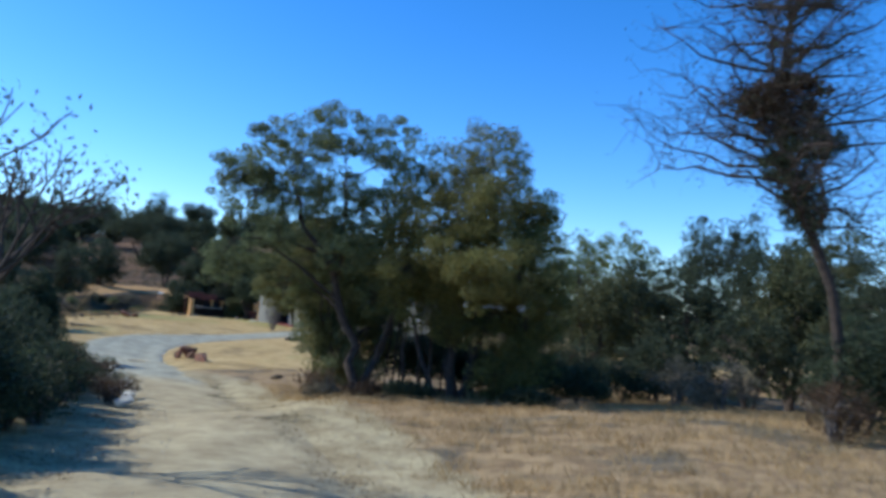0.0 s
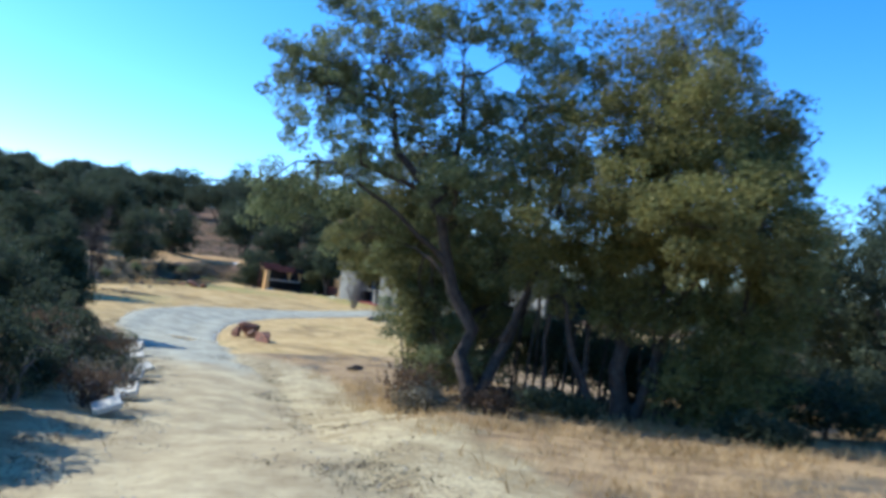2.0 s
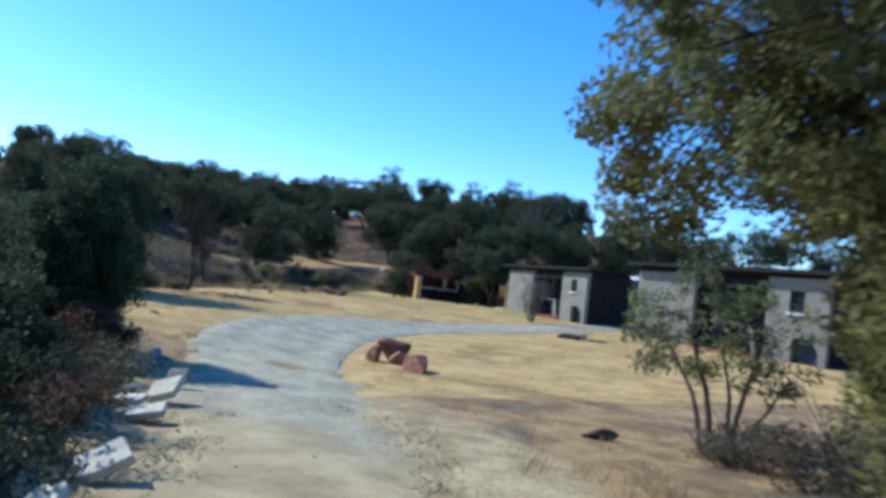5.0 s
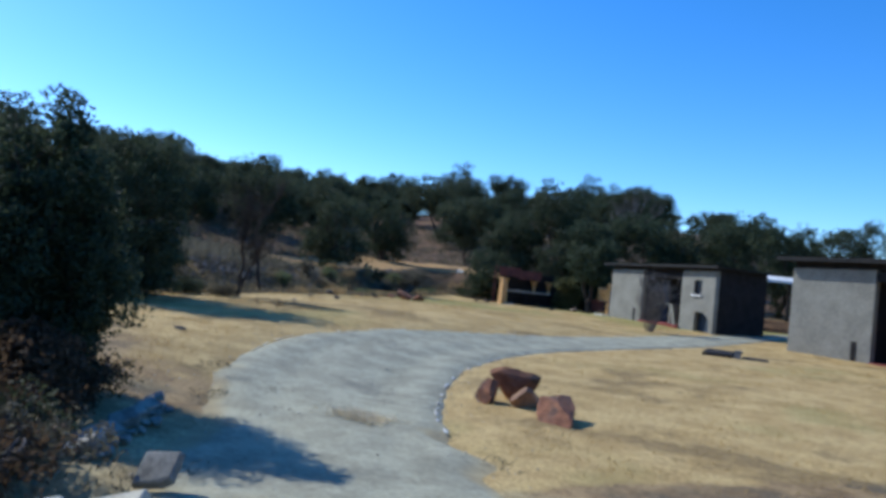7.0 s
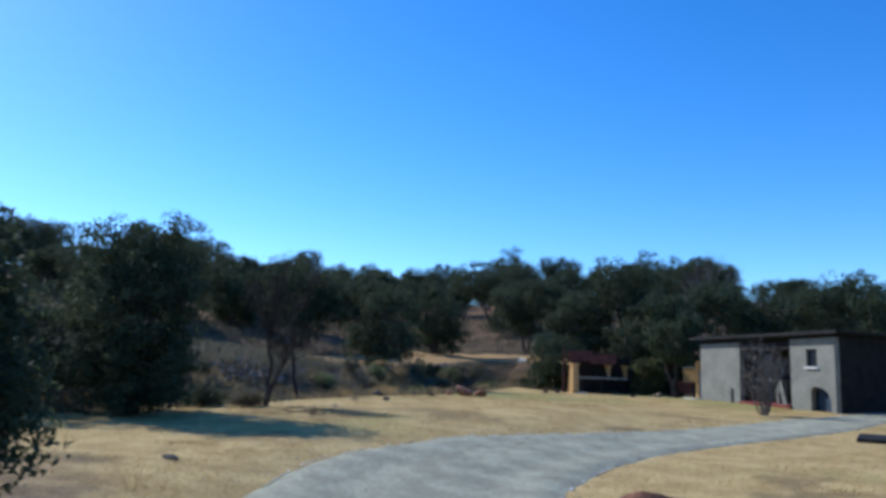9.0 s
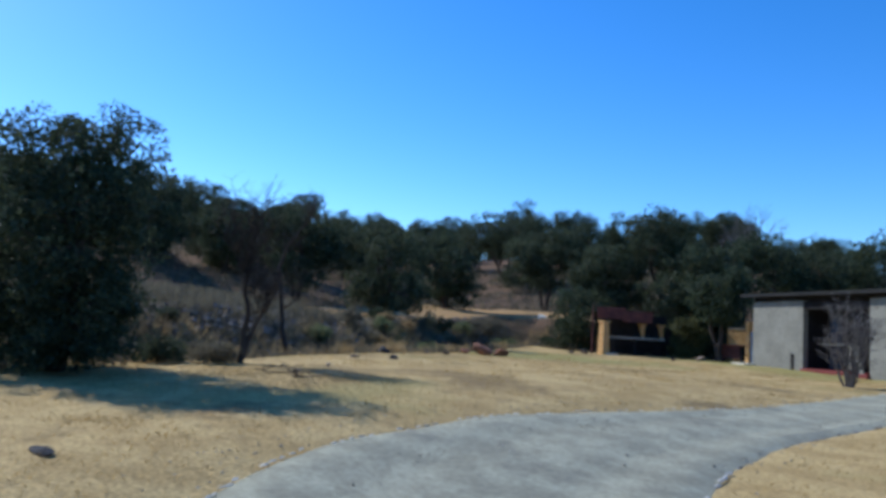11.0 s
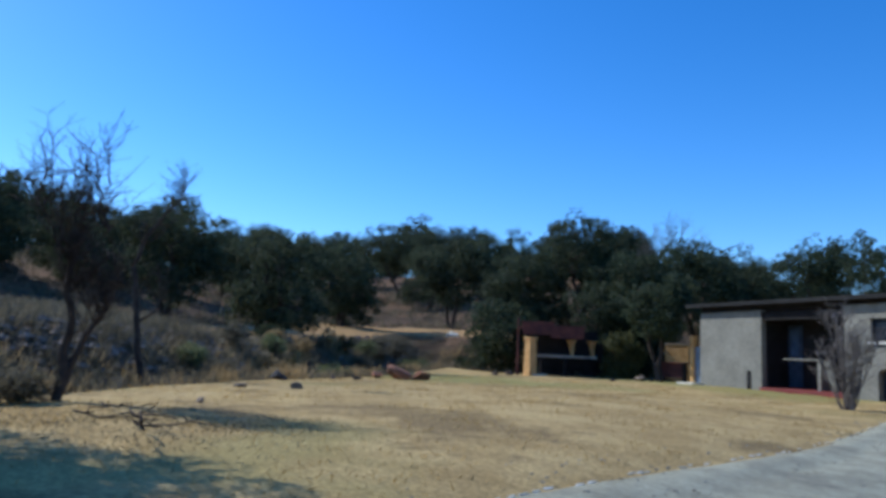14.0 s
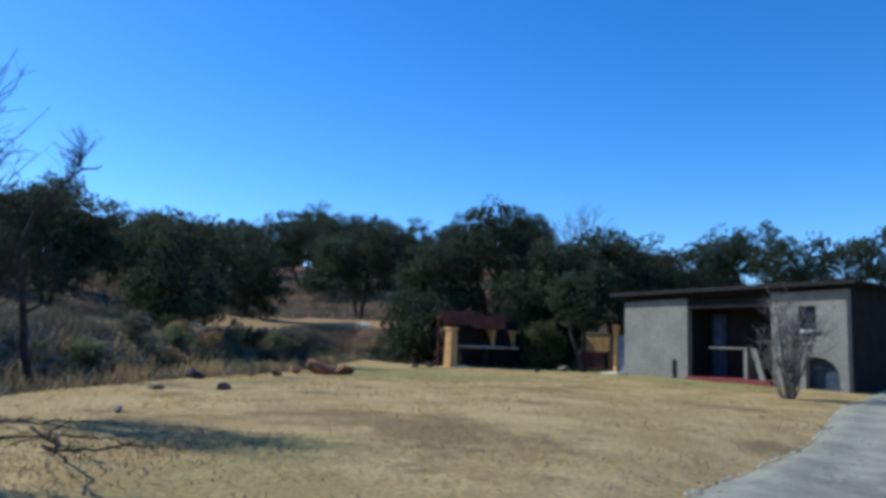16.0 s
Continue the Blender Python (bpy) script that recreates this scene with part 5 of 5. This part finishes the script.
rim_tree(-23.9, 39.8, "leafless fork-trunked tree with a fine twiggy crown", 163,
         [([(0, 0, -0.1), (0.08, 0, 0.45), (0.12, 0, 0.9), (0.03, 0.02, 1.45), (0.06, 0.05, 1.85), (0.08, 0.05, 2.15)], 0.075, 0.022), ([(0.03, 0, -0.1), (0.16, 0, 0.5), (0.38, 0, 1.0), (0.70, 0.05, 1.5)], 0.07, 0.022),
          ([(0.06, 0.05, 1.9), (-0.10, 0.05, 2.3), (-0.30, 0.1, 2.95)], 0.016, 0.007), ([(0.08, 0.05, 2.0), (0.12, 0.05, 2.5), (0.10, 0.1, 3.1)], 0.016, 0.007), ([(0.1, 0.05, 2.1), (0.28, 0.05, 2.5), (0.44, 0.1, 3.0)], 0.015, 0.007),
          ([(0.08, 0.0, 1.9), (0.32, 0.0, 2.15), (0.55, 0.0, 2.4)], 0.012, 0.006), ([(0.06, 0.0, 1.9), (-0.24, 0.0, 2.3), (-0.5, 0.0, 2.8)], 0.012, 0.006)], 14, 0.17, 0.62)
rim_tree(-27.3, 44.7, "slender crooked leafless tree at the lawn's rim", 164,
         [([(0, 0, -0.2), (-0.17, 0, 0.8), (-0.3, 0, 1.6), (-0.36, 0.05, 2.5), (-0.2, 0.05, 3.15), (0.12, 0.05, 3.65), (0.5, 0.1, 4.05), (0.85, 0.1, 4.15)], 0.08, 0.012), ([(-0.26, 0, 1.3), (0.08, 0, 1.6), (0.32, 0.1, 2.1)], 0.035, 0.012)], 9, 0.26, 0.5)
bare_tree("bare_tree", on(-21.5, 76.0), 7.5, 0.3, 0.09, "grey leafless tree behind the cottage", 173, GREYBARK, 5)

# leafless many-stemmed shrub in front of the cottage
rt = empty("leafless_shrub", Matrix.Translation(on(-13.9, 53.3)), "leafless grey shrub with upright stems on the lawn", "shrub")
rng = np.random.default_rng(31)
for k in range(22):
    tb = Tubes()
    w = rng.uniform(0, 6.28)
    q = rng.uniform(0.1, 0.85)
    tip = Vector((math.cos(w) * q, math.sin(w) * q, rng.uniform(1.2, 2.35) - 0.3 * q))
    foot = Vector((math.cos(w) * 0.07, math.sin(w) * 0.07, -0.1))
    path = [foot.lerp(tip, q / 5) + Vector((rng.normal() * 0.02, rng.normal() * 0.02, 0)) * (q > 0) for q in range(6)]
    tb.add(path, [0.024 - 0.0034 * q for q in range(6)], 6)
    for _ in range(9):
        s = path[int(rng.integers(2, 6))]
        sub = tb.branch(rng, s, s + Vector((rng.normal() * 0.26, rng.normal() * 0.26, rng.uniform(0.15, 0.5))), 0.012, 0.004, 0.08, 3, 4)
        for _ in range(3):
            tb.add([sub[2], sub[2] + Vector((rng.normal() * 0.14, rng.normal() * 0.14, rng.uniform(0.05, 0.25)))], [0.005, 0.002], 3)
    tb.build("stem", GREYBARK, rt)

# ---- the wooded hillside ----


def far_tree(x, y, top, r, mat_key, seed, label, trunk=0.35, group="hillside trees"):
    """Round-headed bush tree with a short trunk."""
    rng = np.random.default_rng(seed)
    b = on(x, y, -0.1)
    h = top - b.z
    lobes = [(0, 0, h * (0.50 + 0.36 * trunk), r * 0.74, r * 0.74, h * (0.46 - 0.36 * trunk))]
    for k in range(7):
        w = k * 1.05 + rng.uniform(0, 0.8)
        q = r * rng.uniform(0.45, 0.68)
        lobes.append((math.cos(w) * q, math.sin(w) * q, h * rng.uniform(max(0.1, trunk), 0.82), r * rng.uniform(0.35, 0.5), r * rng.uniform(0.35, 0.5), h * rng.uniform(0.13, 0.2)))
    if trunk < 0.05:
        lobes += [(0, 0, h * 0.14, r * 0.45, r * 0.45, h * 0.17), (0.1 * r, 0, h * 0.36, r * 0.5, r * 0.5, h * 0.16)]
    trunks = [([(0, 0, -0.2), (0.1 * r, 0, h * 0.25), (rng.uniform(-0.2, 0.2) * r, 0.1, h * 0.62)], 0.05 + 0.022 * h, 0.05), ([(0.05, 0, -0.2), (-0.25 * r, 0.1, h * 0.35), (-0.45 * r, 0.1, h * 0.6)], 0.03 + 0.018 * h, 0.04)]
    return tree("bush_tree", b, lobes, trunks, int(min(420, 90 + 26 * r * r)), 46, 0.17 + 0.012 * r, 0.24 + 0.03 * r, mat_key, BARK, label, "tree", seed, 0.12, 0.45, 0.2, group)


far_tree(-42.6, 60.8, 8.2, 2.9, LEAF_FAR, 201, "round dark bush tree at the foot of the hill", 0.12)
far_tree(-33.9, 58.0, 6.75, 2.0, LEAF_FAR, 202, "dark spreading bush tree beside the sunlit strip", 0.0)
far_tree(-37.6, 68.6, 7.9, 2.3, LEAF_DARK, 203, "dark bush tree beside the sunlit strip", 0.0)
far_tree(-47.3, 94.0, 13.0, 5.4, LEAF_FAR, 204, "large dome-shaped tree on the hill", 0.4)
far_tree(-26.9, 64.5, 4.0, 1.75, LEAF_DARK, 205, "dense dark bush beside the barbecue shelter", 0.0)
far_tree(-26.9, 67.6, 6.3, 2.2, LEAF_FAR, 206, "dark tree behind the barbecue shelter", 0.1)
far_tree(-24.6, 69.0, 8.6, 2.4, LEAF_FAR, 207, "tall dark tree behind the barbecue shelter", 0.1)
far_tree(-22.0, 67.2, 6.7, 2.3, LEAF_DARK, 208, "dark tree behind the barbecue shelter", 0.12)
far_tree(-21.35, 63.7, 2.3, 0.78, LEAF_OLIVE_DULL, 209, "olive-green bush beside the barbecue shelter", 0.0)
far_tree(-19.75, 62.9, 4.6, 1.15, LEAF_DARK, 230, "slim dark tree beside the side gate", 0.52)
far_tree(-22.6, 65.6, 4.6, 1.6, LEAF_FAR, 228, "dark bushy tree beside the barbecue shelter", 0.0)
far_tree(-20.9, 66.4, 5.4, 1.7, LEAF_DARK, 229, "dark bushy tree behind the side gate", 0.0)
far_tree(-19.0, 70.5, 7.2, 2.6, LEAF_DARK, 210, "dark tree behind the cottage", 0.1)
far_tree(-58.0, 60.5, 9.6, 3.4, LEAF_DARK, 211, "dark bush tree on the hillside", 0.15)
far_tree(-52.5, 64.0, 8.7, 2.6, LEAF_DARK, 212, "dark bush tree on the hillside", 0.15)
far_tree(-59.0, 69.5, 10.8, 3.3, LEAF_FAR, 213, "broad dark tree on the hillside", 0.2)
far_tree(-50.0, 76.0, 9.6, 2.8, LEAF_FAR, 214, "dark tree on the hillside", 0.2)
far_tree(-34.0, 75.5, 8.6, 2.8, LEAF_FAR, 215, "dark tree on the hillside", 0.2)
far_tree(13.0, 56.0, 10.8, 3.0, LEAF_LIME, 216, "light green tree behind the verge", 0.15, "far trees")
far_tree(18.0, 52.0, 11.7, 3.6, LEAF_FAR, 217, "dusty tree behind the verge", 0.15, "far trees")
far_tree(24.0, 47.0, 12.0, 3.8, LEAF_OLIVE_DULL, 218, "dusty olive-green tree behind the verge", 0.15, "far trees")
far_tree(9.2, 60.0, 10.4, 2.8, LEAF_LIME, 219, "light green tree behind the verge", 0.15, "far trees")
far_tree(31.0, 40.0, 11.8, 3.6, LEAF_FAR, 220, "dusty tree behind the verge", 0.15, "far trees")

far_tree(8.8, 33.0, 6.2, 2.0, LEAF_OLIVE_DULL, 226, "dusty olive-green tree on the verge", 0.05, "far trees")
far_tree(11.2, 37.0, 7.4, 2.4, LEAF_FAR, 227, "dusty tree on the verge", 0.05, "far trees")
far_tree(13.0, 34.5, 6.6, 2.4, LEAF_FAR, 221, "dusty tree on the verge", 0.1, "far trees")
far_tree(17.0, 31.0, 7.2, 2.6, LEAF_OLIVE_DULL, 222, "dusty olive-green tree on the verge", 0.1, "far trees")
far_tree(9.8, 41.0, 6.2, 2.3, LEAF_OLIVE_DULL, 223, "dusty olive-green tree on the verge", 0.1, "far trees")
far_tree(21.0, 28.0, 7.6, 2.7, LEAF_FAR, 224, "dusty tree on the verge", 0.1, "far trees")
far_tree(18.5, 40.0, 8.6, 3.0, LEAF_FAR, 225, "dusty tree on the verge", 0.1, "far trees")
# the rest of the wood, scattered
rng = np.random.default_rng(77)
models = {}
PLACED = [(-42.6, 60.8), (-33.9, 58), (-37.6, 68.6), (-47.3, 94), (-26.9, 67), (-24.6, 69), (-22, 67), (-22.6, 65.6), (-20.9, 66.4), (-19, 70.5), (-58, 60.5), (-52.5, 64), (-59, 69.5), (-50, 76), (-34, 75.5), (14.5, 51.5), (19.5, 50), (25, 44), (9.5, 57), (31, 38)]


def scatter(n, xr, yr, ok, rr, gap, label, mats):
    made = 0
    for _ in range(n * 40):
        if made >= n:
            break
        x, y = float(rng.uniform(*xr)), float(rng.uniform(*yr))
        r = float(rng.uniform(*rr))
        if not ok(x, y) or any(math.hypot(x - a, y - c) < gap for a, c in PLACED):
            continue
        PLACED.append((x, y))
        made += 1
        key = int(rng.integers(5))
        if key not in models:
            models[key] = far_tree(x, y, height(x, y) + 5.4, 2.7, mats[key % len(mats)], 300 + key, label, 0.18)
            continue
        s = r / 2.7 * (0.6 if x > -28 and y > 108 else 1.0)
        copy_thing(models[key], Matrix.Translation(on(x, y, -0.1)) @ Matrix.Rotation(float(rng.uniform(0, 6.28)), 4, "Z") @ Matrix.Diagonal((s, s, s * float(rng.uniform(0.85, 1.15)), 1)))["label"] = label


scatter(72, (-95, -24), (30, 125), lambda x, y: outside(x, y) > 20, (1.9, 3.1), 5.2, "dark bush tree on the dry hillside", (LEAF_FAR, LEAF_DARK, LEAF_FAR))
for k in range(9):
    x = -17.5 + 3.3 * k
    far_tree(x, 73.5 + 2.5 * (k % 2) + max(0, (x + 4) * 0.42), (7.2, 7.95, 7.75, 7.9, 8.0, 8.5, 7.5, 8.0, 8.5)[k], 2.4, LEAF_DARK if k % 3 else LEAF_FAR, 260 + k, "dark tree in the wood behind the cottages", 0.1, "trees behind the cottages")
scatter(46, (-125, -20), (106, 160), lambda x, y: True, (2.7, 3.9), 5.5, "dark tree along the ridge", (LEAF_FAR,))
scatter(30, (-24, 45), (82, 108), lambda x, y: True, (1.9, 2.5), 4.5, "dark tree in the wood behind the cottages", (LEAF_FAR,))
scatter(12, (16, 48), (8, 60), lambda x, y: x > 18 + 0.1 * y, (2.4, 3.4), 5.0, "dusty tree on the verge", (LEAF_FAR,))
scatter(10, (-48, -16), (-6, 30), lambda x, y: x < -17, (1.7, 2.4), 5.0, "dark tree behind the thicket", (LEAF_FAR,))


# ---- grass ----
def blades(name, places, h, w, mat, label, seed, lean=0.5):
    """Loose grass blades, each a narrow bent strip of its own."""
    r = np.random.default_rng(seed)
    n = len(places)
    base = np.array(places)
    hh = h * r.uniform(0.5, 1.3, n)
    ang = r.uniform(0, 6.283, n)
    side = np.stack([np.cos(ang), np.sin(ang), np.zeros(n)], 1) * (w * r.uniform(0.6, 1.4, n))[:, None]
    tip = base + np.stack([r.normal(size=n) * lean * hh, r.normal(size=n) * lean * hh, hh], 1)
    v = np.empty((n, 4, 3))
    v[:, 0], v[:, 1], v[:, 2], v[:, 3] = base - side, base + side, tip + side * 0.25, tip - side * 0.25
    tagged(quads(name, v.reshape(-1, 3), n, mat), label, "grass", kind="stuff")


def sow(n, xr, yr, ok, seed, tuft=9, radius=0.16):
    r = np.random.default_rng(seed)
    out = []
    while len(out) < n:
        x, y = r.uniform(*xr), r.uniform(*yr)
        if r.random() > ok(x, y):
            continue
        for _ in range(tuft):
            px, py = x + r.normal() * radius, y + r.normal() * radius
            out.append((px, py, height(px, py) - 0.02))
    return out


def veld_ok(x, y):
    r = off_road(x, y)
    return sstep(0.2, 1.8, r) * (0.25 + 0.75 * (noise.noise((x * 0.35, y * 0.35, 3)) > -0.15)) * (1 - sstep(25, 31, y + 0.35 * (x + 10)) * (x < 4))


blades("tall_dry_grass", sow(46000, (-4, 20), (0, 34), lambda x, y: veld_ok(x, y) * (x > 1.5 - 0.3 * y + 2), 1), 0.17, 0.010, STRAW, "tall straw-coloured winter grass on the verge", 1)
blades("tall_dry_grass", sow(14000, (-22, -1), (4, 31), lambda x, y: veld_ok(x, y) * (x < 0), 2), 0.22, 0.010, STRAW, "dry grass and stalks under the thicket", 2)
blades("rim_grass", sow(36000, (-42, -18), (34, 72), lambda x, y: float(0.2 < outside(x, y) < 4.2) * (0.35 + 0.65 * (noise.noise((x * 0.5, y * 0.5, 9)) > -0.1)), 3), 0.26, 0.013, WEED, "grey-brown weeds and rank grass beyond the lawn", 3)
blades("rim_straw", sow(5000, (-40, -18), (34, 72), lambda x, y: float(0.3 < outside(x, y) < 3.5) * float(noise.noise((x * 0.4, y * 0.4, 19)) > 0.05), 5), 0.34, 0.012, STRAW, "pale straw tufts beyond the lawn", 5)
blades("rim_tufts", sow(4200, (-32, -20), (37, 62), lambda x, y: float(0.15 < outside(x, y) < 1.3) * float(noise.noise((x * 0.7, y * 0.7, 41)) > 0.18), 8, 14, 0.14), 0.34, 0.010, STRAW, "tall pale straw tufts along the rim of the lawn", 8, 0.35)
blades("hill_grass", sow(30000, (-70, -20), (40, 110), lambda x, y: float(10 < outside(x, y) < 40), 6, 9, 0.3), 0.4, 0.03, WEED, "dry brown grass on the hillside", 6)
blades("bank_grass", sow(12000, (-50, -20), (34, 54), lambda x, y: float(4.0 < outside(x, y) < 12) * float(y < 52 + 2 * noise.noise((x * 0.5, y * 0.5, 3))), 9, 9, 0.22), 0.32, 0.02, WEED, "grey-brown grass on the bank below the hill", 9)
blades("lawn_grass", sow(60000, (-30, -4), (29, 60), lambda x, y: sstep(0.1, 0.5, off_road(x, y)) * float(outside(x, y) < 0.2) * (0.3 + 0.7 * float(noise.noise((x * 0.6, y * 0.6, 7)) > 0)), 4, 12, 0.2), 0.05, 0.008, LAWNSTRAW, "short dry lawn grass", 4, 0.9)


blades("drive_weeds", sow(2600, (-26, -4), (26, 48), lambda x, y: float(off_road(x, y) < -0.3) * float(noise.noise((x * 1.1, y * 1.1, 23)) > 0.3), 10, 8, 0.10), 0.022, 0.006, WEED, "dry weeds trodden into the gravel drive", 10, 0.9)


# ---- rubble and low growth beyond the lawn's rim ----
rng = np.random.default_rng(88)
for k in range(44):
    y = float(rng.uniform(47, 64))
    x = lerp(EDGE, y) - float(rng.uniform(0.3, 5.2))
    r = float(rng.uniform(0.08, 0.18))
    rock("stone", x, y, r, (1.2, 0.9, 0.7), 400 + k, STONE, "rubble stone in the weedy ditch", "stone", turn=k, sub=1, group="ditch rubble")
for k in range(26):
    y = float(rng.uniform(36, 64))
    x = lerp(EDGE, y) - float(rng.uniform(0.8, 4.6))
    low = 0.5 if y < 44 else 0.85
    bush("ditch_shrub", x, y, low * float(rng.uniform(0.5, 1.15)), low * float(rng.uniform(0.4, 0.8)), (LEAF_FAR, WEED, LEAF_KAREE, WEED, STRAW)[k % 5], "low dusty shrub in the weedy ditch", 450 + k, 40, 36, 0.09, 3, group="ditch shrubs", spread=0.13)
rock("stone", -25.05, 61.0, 0.26, (1.4, 0.9, 0.5), 63, STONE, "grey stone at the foot of the rusty pole", "stone", sub=2)
rock("stone", -20.0, 63.0, 0.16, (1.2, 0.9, 0.7), 64, DARKSTONE, "dark stone at the foot of a small tree", "stone", sub=2)
rock("stone", -30.7, 68.15, 0.3, (1.5, 0.7, 0.6), 61, CONCRETE, "pale block beside the sunlit strip", "stone", sub=2)
rock("stone", -30.1, 50.3, 0.22, (1.0, 0.8, 0.8), 62, CONCRETE, "pale stone on the bank", "stone", sub=2)


# ---- dead wood under the rim trees ----
for k, (x, y, turn, length) in enumerate([(-22.9, 39.7, -0.35, 1.3), (-22.0, 39.3, -0.6, 1.5), (-21.2, 38.6, -0.2, 0.9), (-22.4, 38.9, 0.3, 0.9), (-20.9, 38.4, -0.75, 1.0)]):
    rng = np.random.default_rng(500 + k)
    root = empty("fallen_branch", Matrix.Translation(on(x, y, 0.04)) @ Matrix.Rotation(turn, 4, "Z"), "dead grey branch lying on the dry lawn", "branch", "dead wood")
    tb = Tubes()
    path = tb.branch(rng, (0, 0, 0.02), (length, 0, 0.10), 0.016, 0.006, 0.08, 6, 5)
    tb.build("limb", BARK, root)
    for _ in range(6):
        tb = Tubes()
        s0 = path[int(rng.integers(1, 7))]
        tb.branch(rng, s0, s0 + Vector((rng.uniform(0.05, 0.25), rng.normal() * 0.16, rng.uniform(0.0, 0.08))), 0.008, 0.003, 0.1, 3, 4)
        tb.build("twig", BARK, root)
patch = np.random.default_rng(530)
litter = [(x, y, height(x, y)) for x, y in zip(-21.5 + patch.normal(size=2600) * 1.15, 38.6 + patch.normal(size=2600) * 0.75)]
blades("weed_patch", litter, 0.03, 0.006, WEED, "grey weeds matted on the lawn under the bare tree", 531, 1.2)
bush("dead_shrub", -24.1, 39.4, 0.5, 0.4, WEED, "dry shrub at the foot of the forked tree", 520, 40, 40, 0.08, 4, spread=0.13)
bush("dead_shrub", -25.0, 38.8, 0.6, 0.5, LEAF_FAR, "dusty shrub beside the forked tree", 521, 50, 40, 0.08, 4, spread=0.13)


# ---- litter on the drive ----
def pebbles(name, n, xr, yr, ok, r0, r1, mat, label, seed):
    """Loose small stones, each a rough eight-sided lump."""
    r = np.random.default_rng(seed)
    base = np.array([(1, 0, 0), (0, 1, 0), (-1, 0, 0), (0, -1, 0), (0, 0, 0.6), (0, 0, -0.6)])
    tri = np.array([(0, 1, 4), (1, 2, 4), (2, 3, 4), (3, 0, 4), (1, 0, 5), (2, 1, 5), (3, 2, 5), (0, 3, 5)])
    vs, fs, made = [], [], 0
    while made < n:
        x, y = r.uniform(*xr), r.uniform(*yr)
        if r.random() > ok(x, y):
            continue
        size = r.uniform(r0, r1)
        v = base * size * r.uniform(0.6, 1.25, (6, 1))
        w = r.uniform(0, 6.28)
        rot = np.array([[math.cos(w), -math.sin(w), 0], [math.sin(w), math.cos(w), 0], [0, 0, 1]])
        vs.append(v @ rot.T + np.array([x, y, height(x, y) + 0.02]))
        fs.append(tri + 6 * made)
        made += 1
    ob = mesh_object(name, np.concatenate(vs).tolist(), np.concatenate(fs).tolist(), mat)
    tagged(ob, label, "stones", kind="stuff")


pebbles("bank_rubble", 1100, (-36, -25), (40, 66), lambda x, y: float(2.0 < outside(x, y) < 4.8) * float(noise.noise((x * 0.3, y * 0.3, 21)) > -0.2), 0.06, 0.20, STONE, "grey rubble stones on the bank behind the ditch", 17)
pebbles("loose_stones", 1500, (-19, 6), (4, 50), lambda x, y: float(-1.9 < off_road(x, y) < 0.4) * (0.3 + 0.7 * float(noise.noise((x * 0.7, y * 0.7, 2)) > 0.1)), 0.008, 0.026, PEBBLE, "small loose stones scattered over the gravel drive", 14)
blades("drive_weeds", sow(5000, (-19, 5), (10, 50), lambda x, y: float(off_road(x, y) < -0.1) * float(noise.noise((x * 0.8, y * 0.8, 12)) > 0.3), 15, 10, 0.12), 0.035, 0.010, WEED, "grey weeds and leaf litter on the gravel", 15, 1.6)
heap = [(-12.2 + a, 30.2 + c, height(-12.2 + a, 30.2 + c)) for a, c in np.random.default_rng(16).normal(size=(700, 2)) * (0.24, 0.13)]
blades("straw_heap", heap, 0.06, 0.014, PALESTRAW, "flattened heap of pale straw lying on the gravel drive", 16, 2.2)
blades("leaf_litter", sow(9000, (-10, 9), (-4, 27), lambda x, y: float(-2.2 < off_road(x, y) < 1.2) * float(noise.noise((x * 0.6, y * 0.6, 31)) > 0.0), 18, 8, 0.2), 0.02, 0.014, LEAF_BROWN, "brown leaf litter along the sandy track", 18, 2.0)
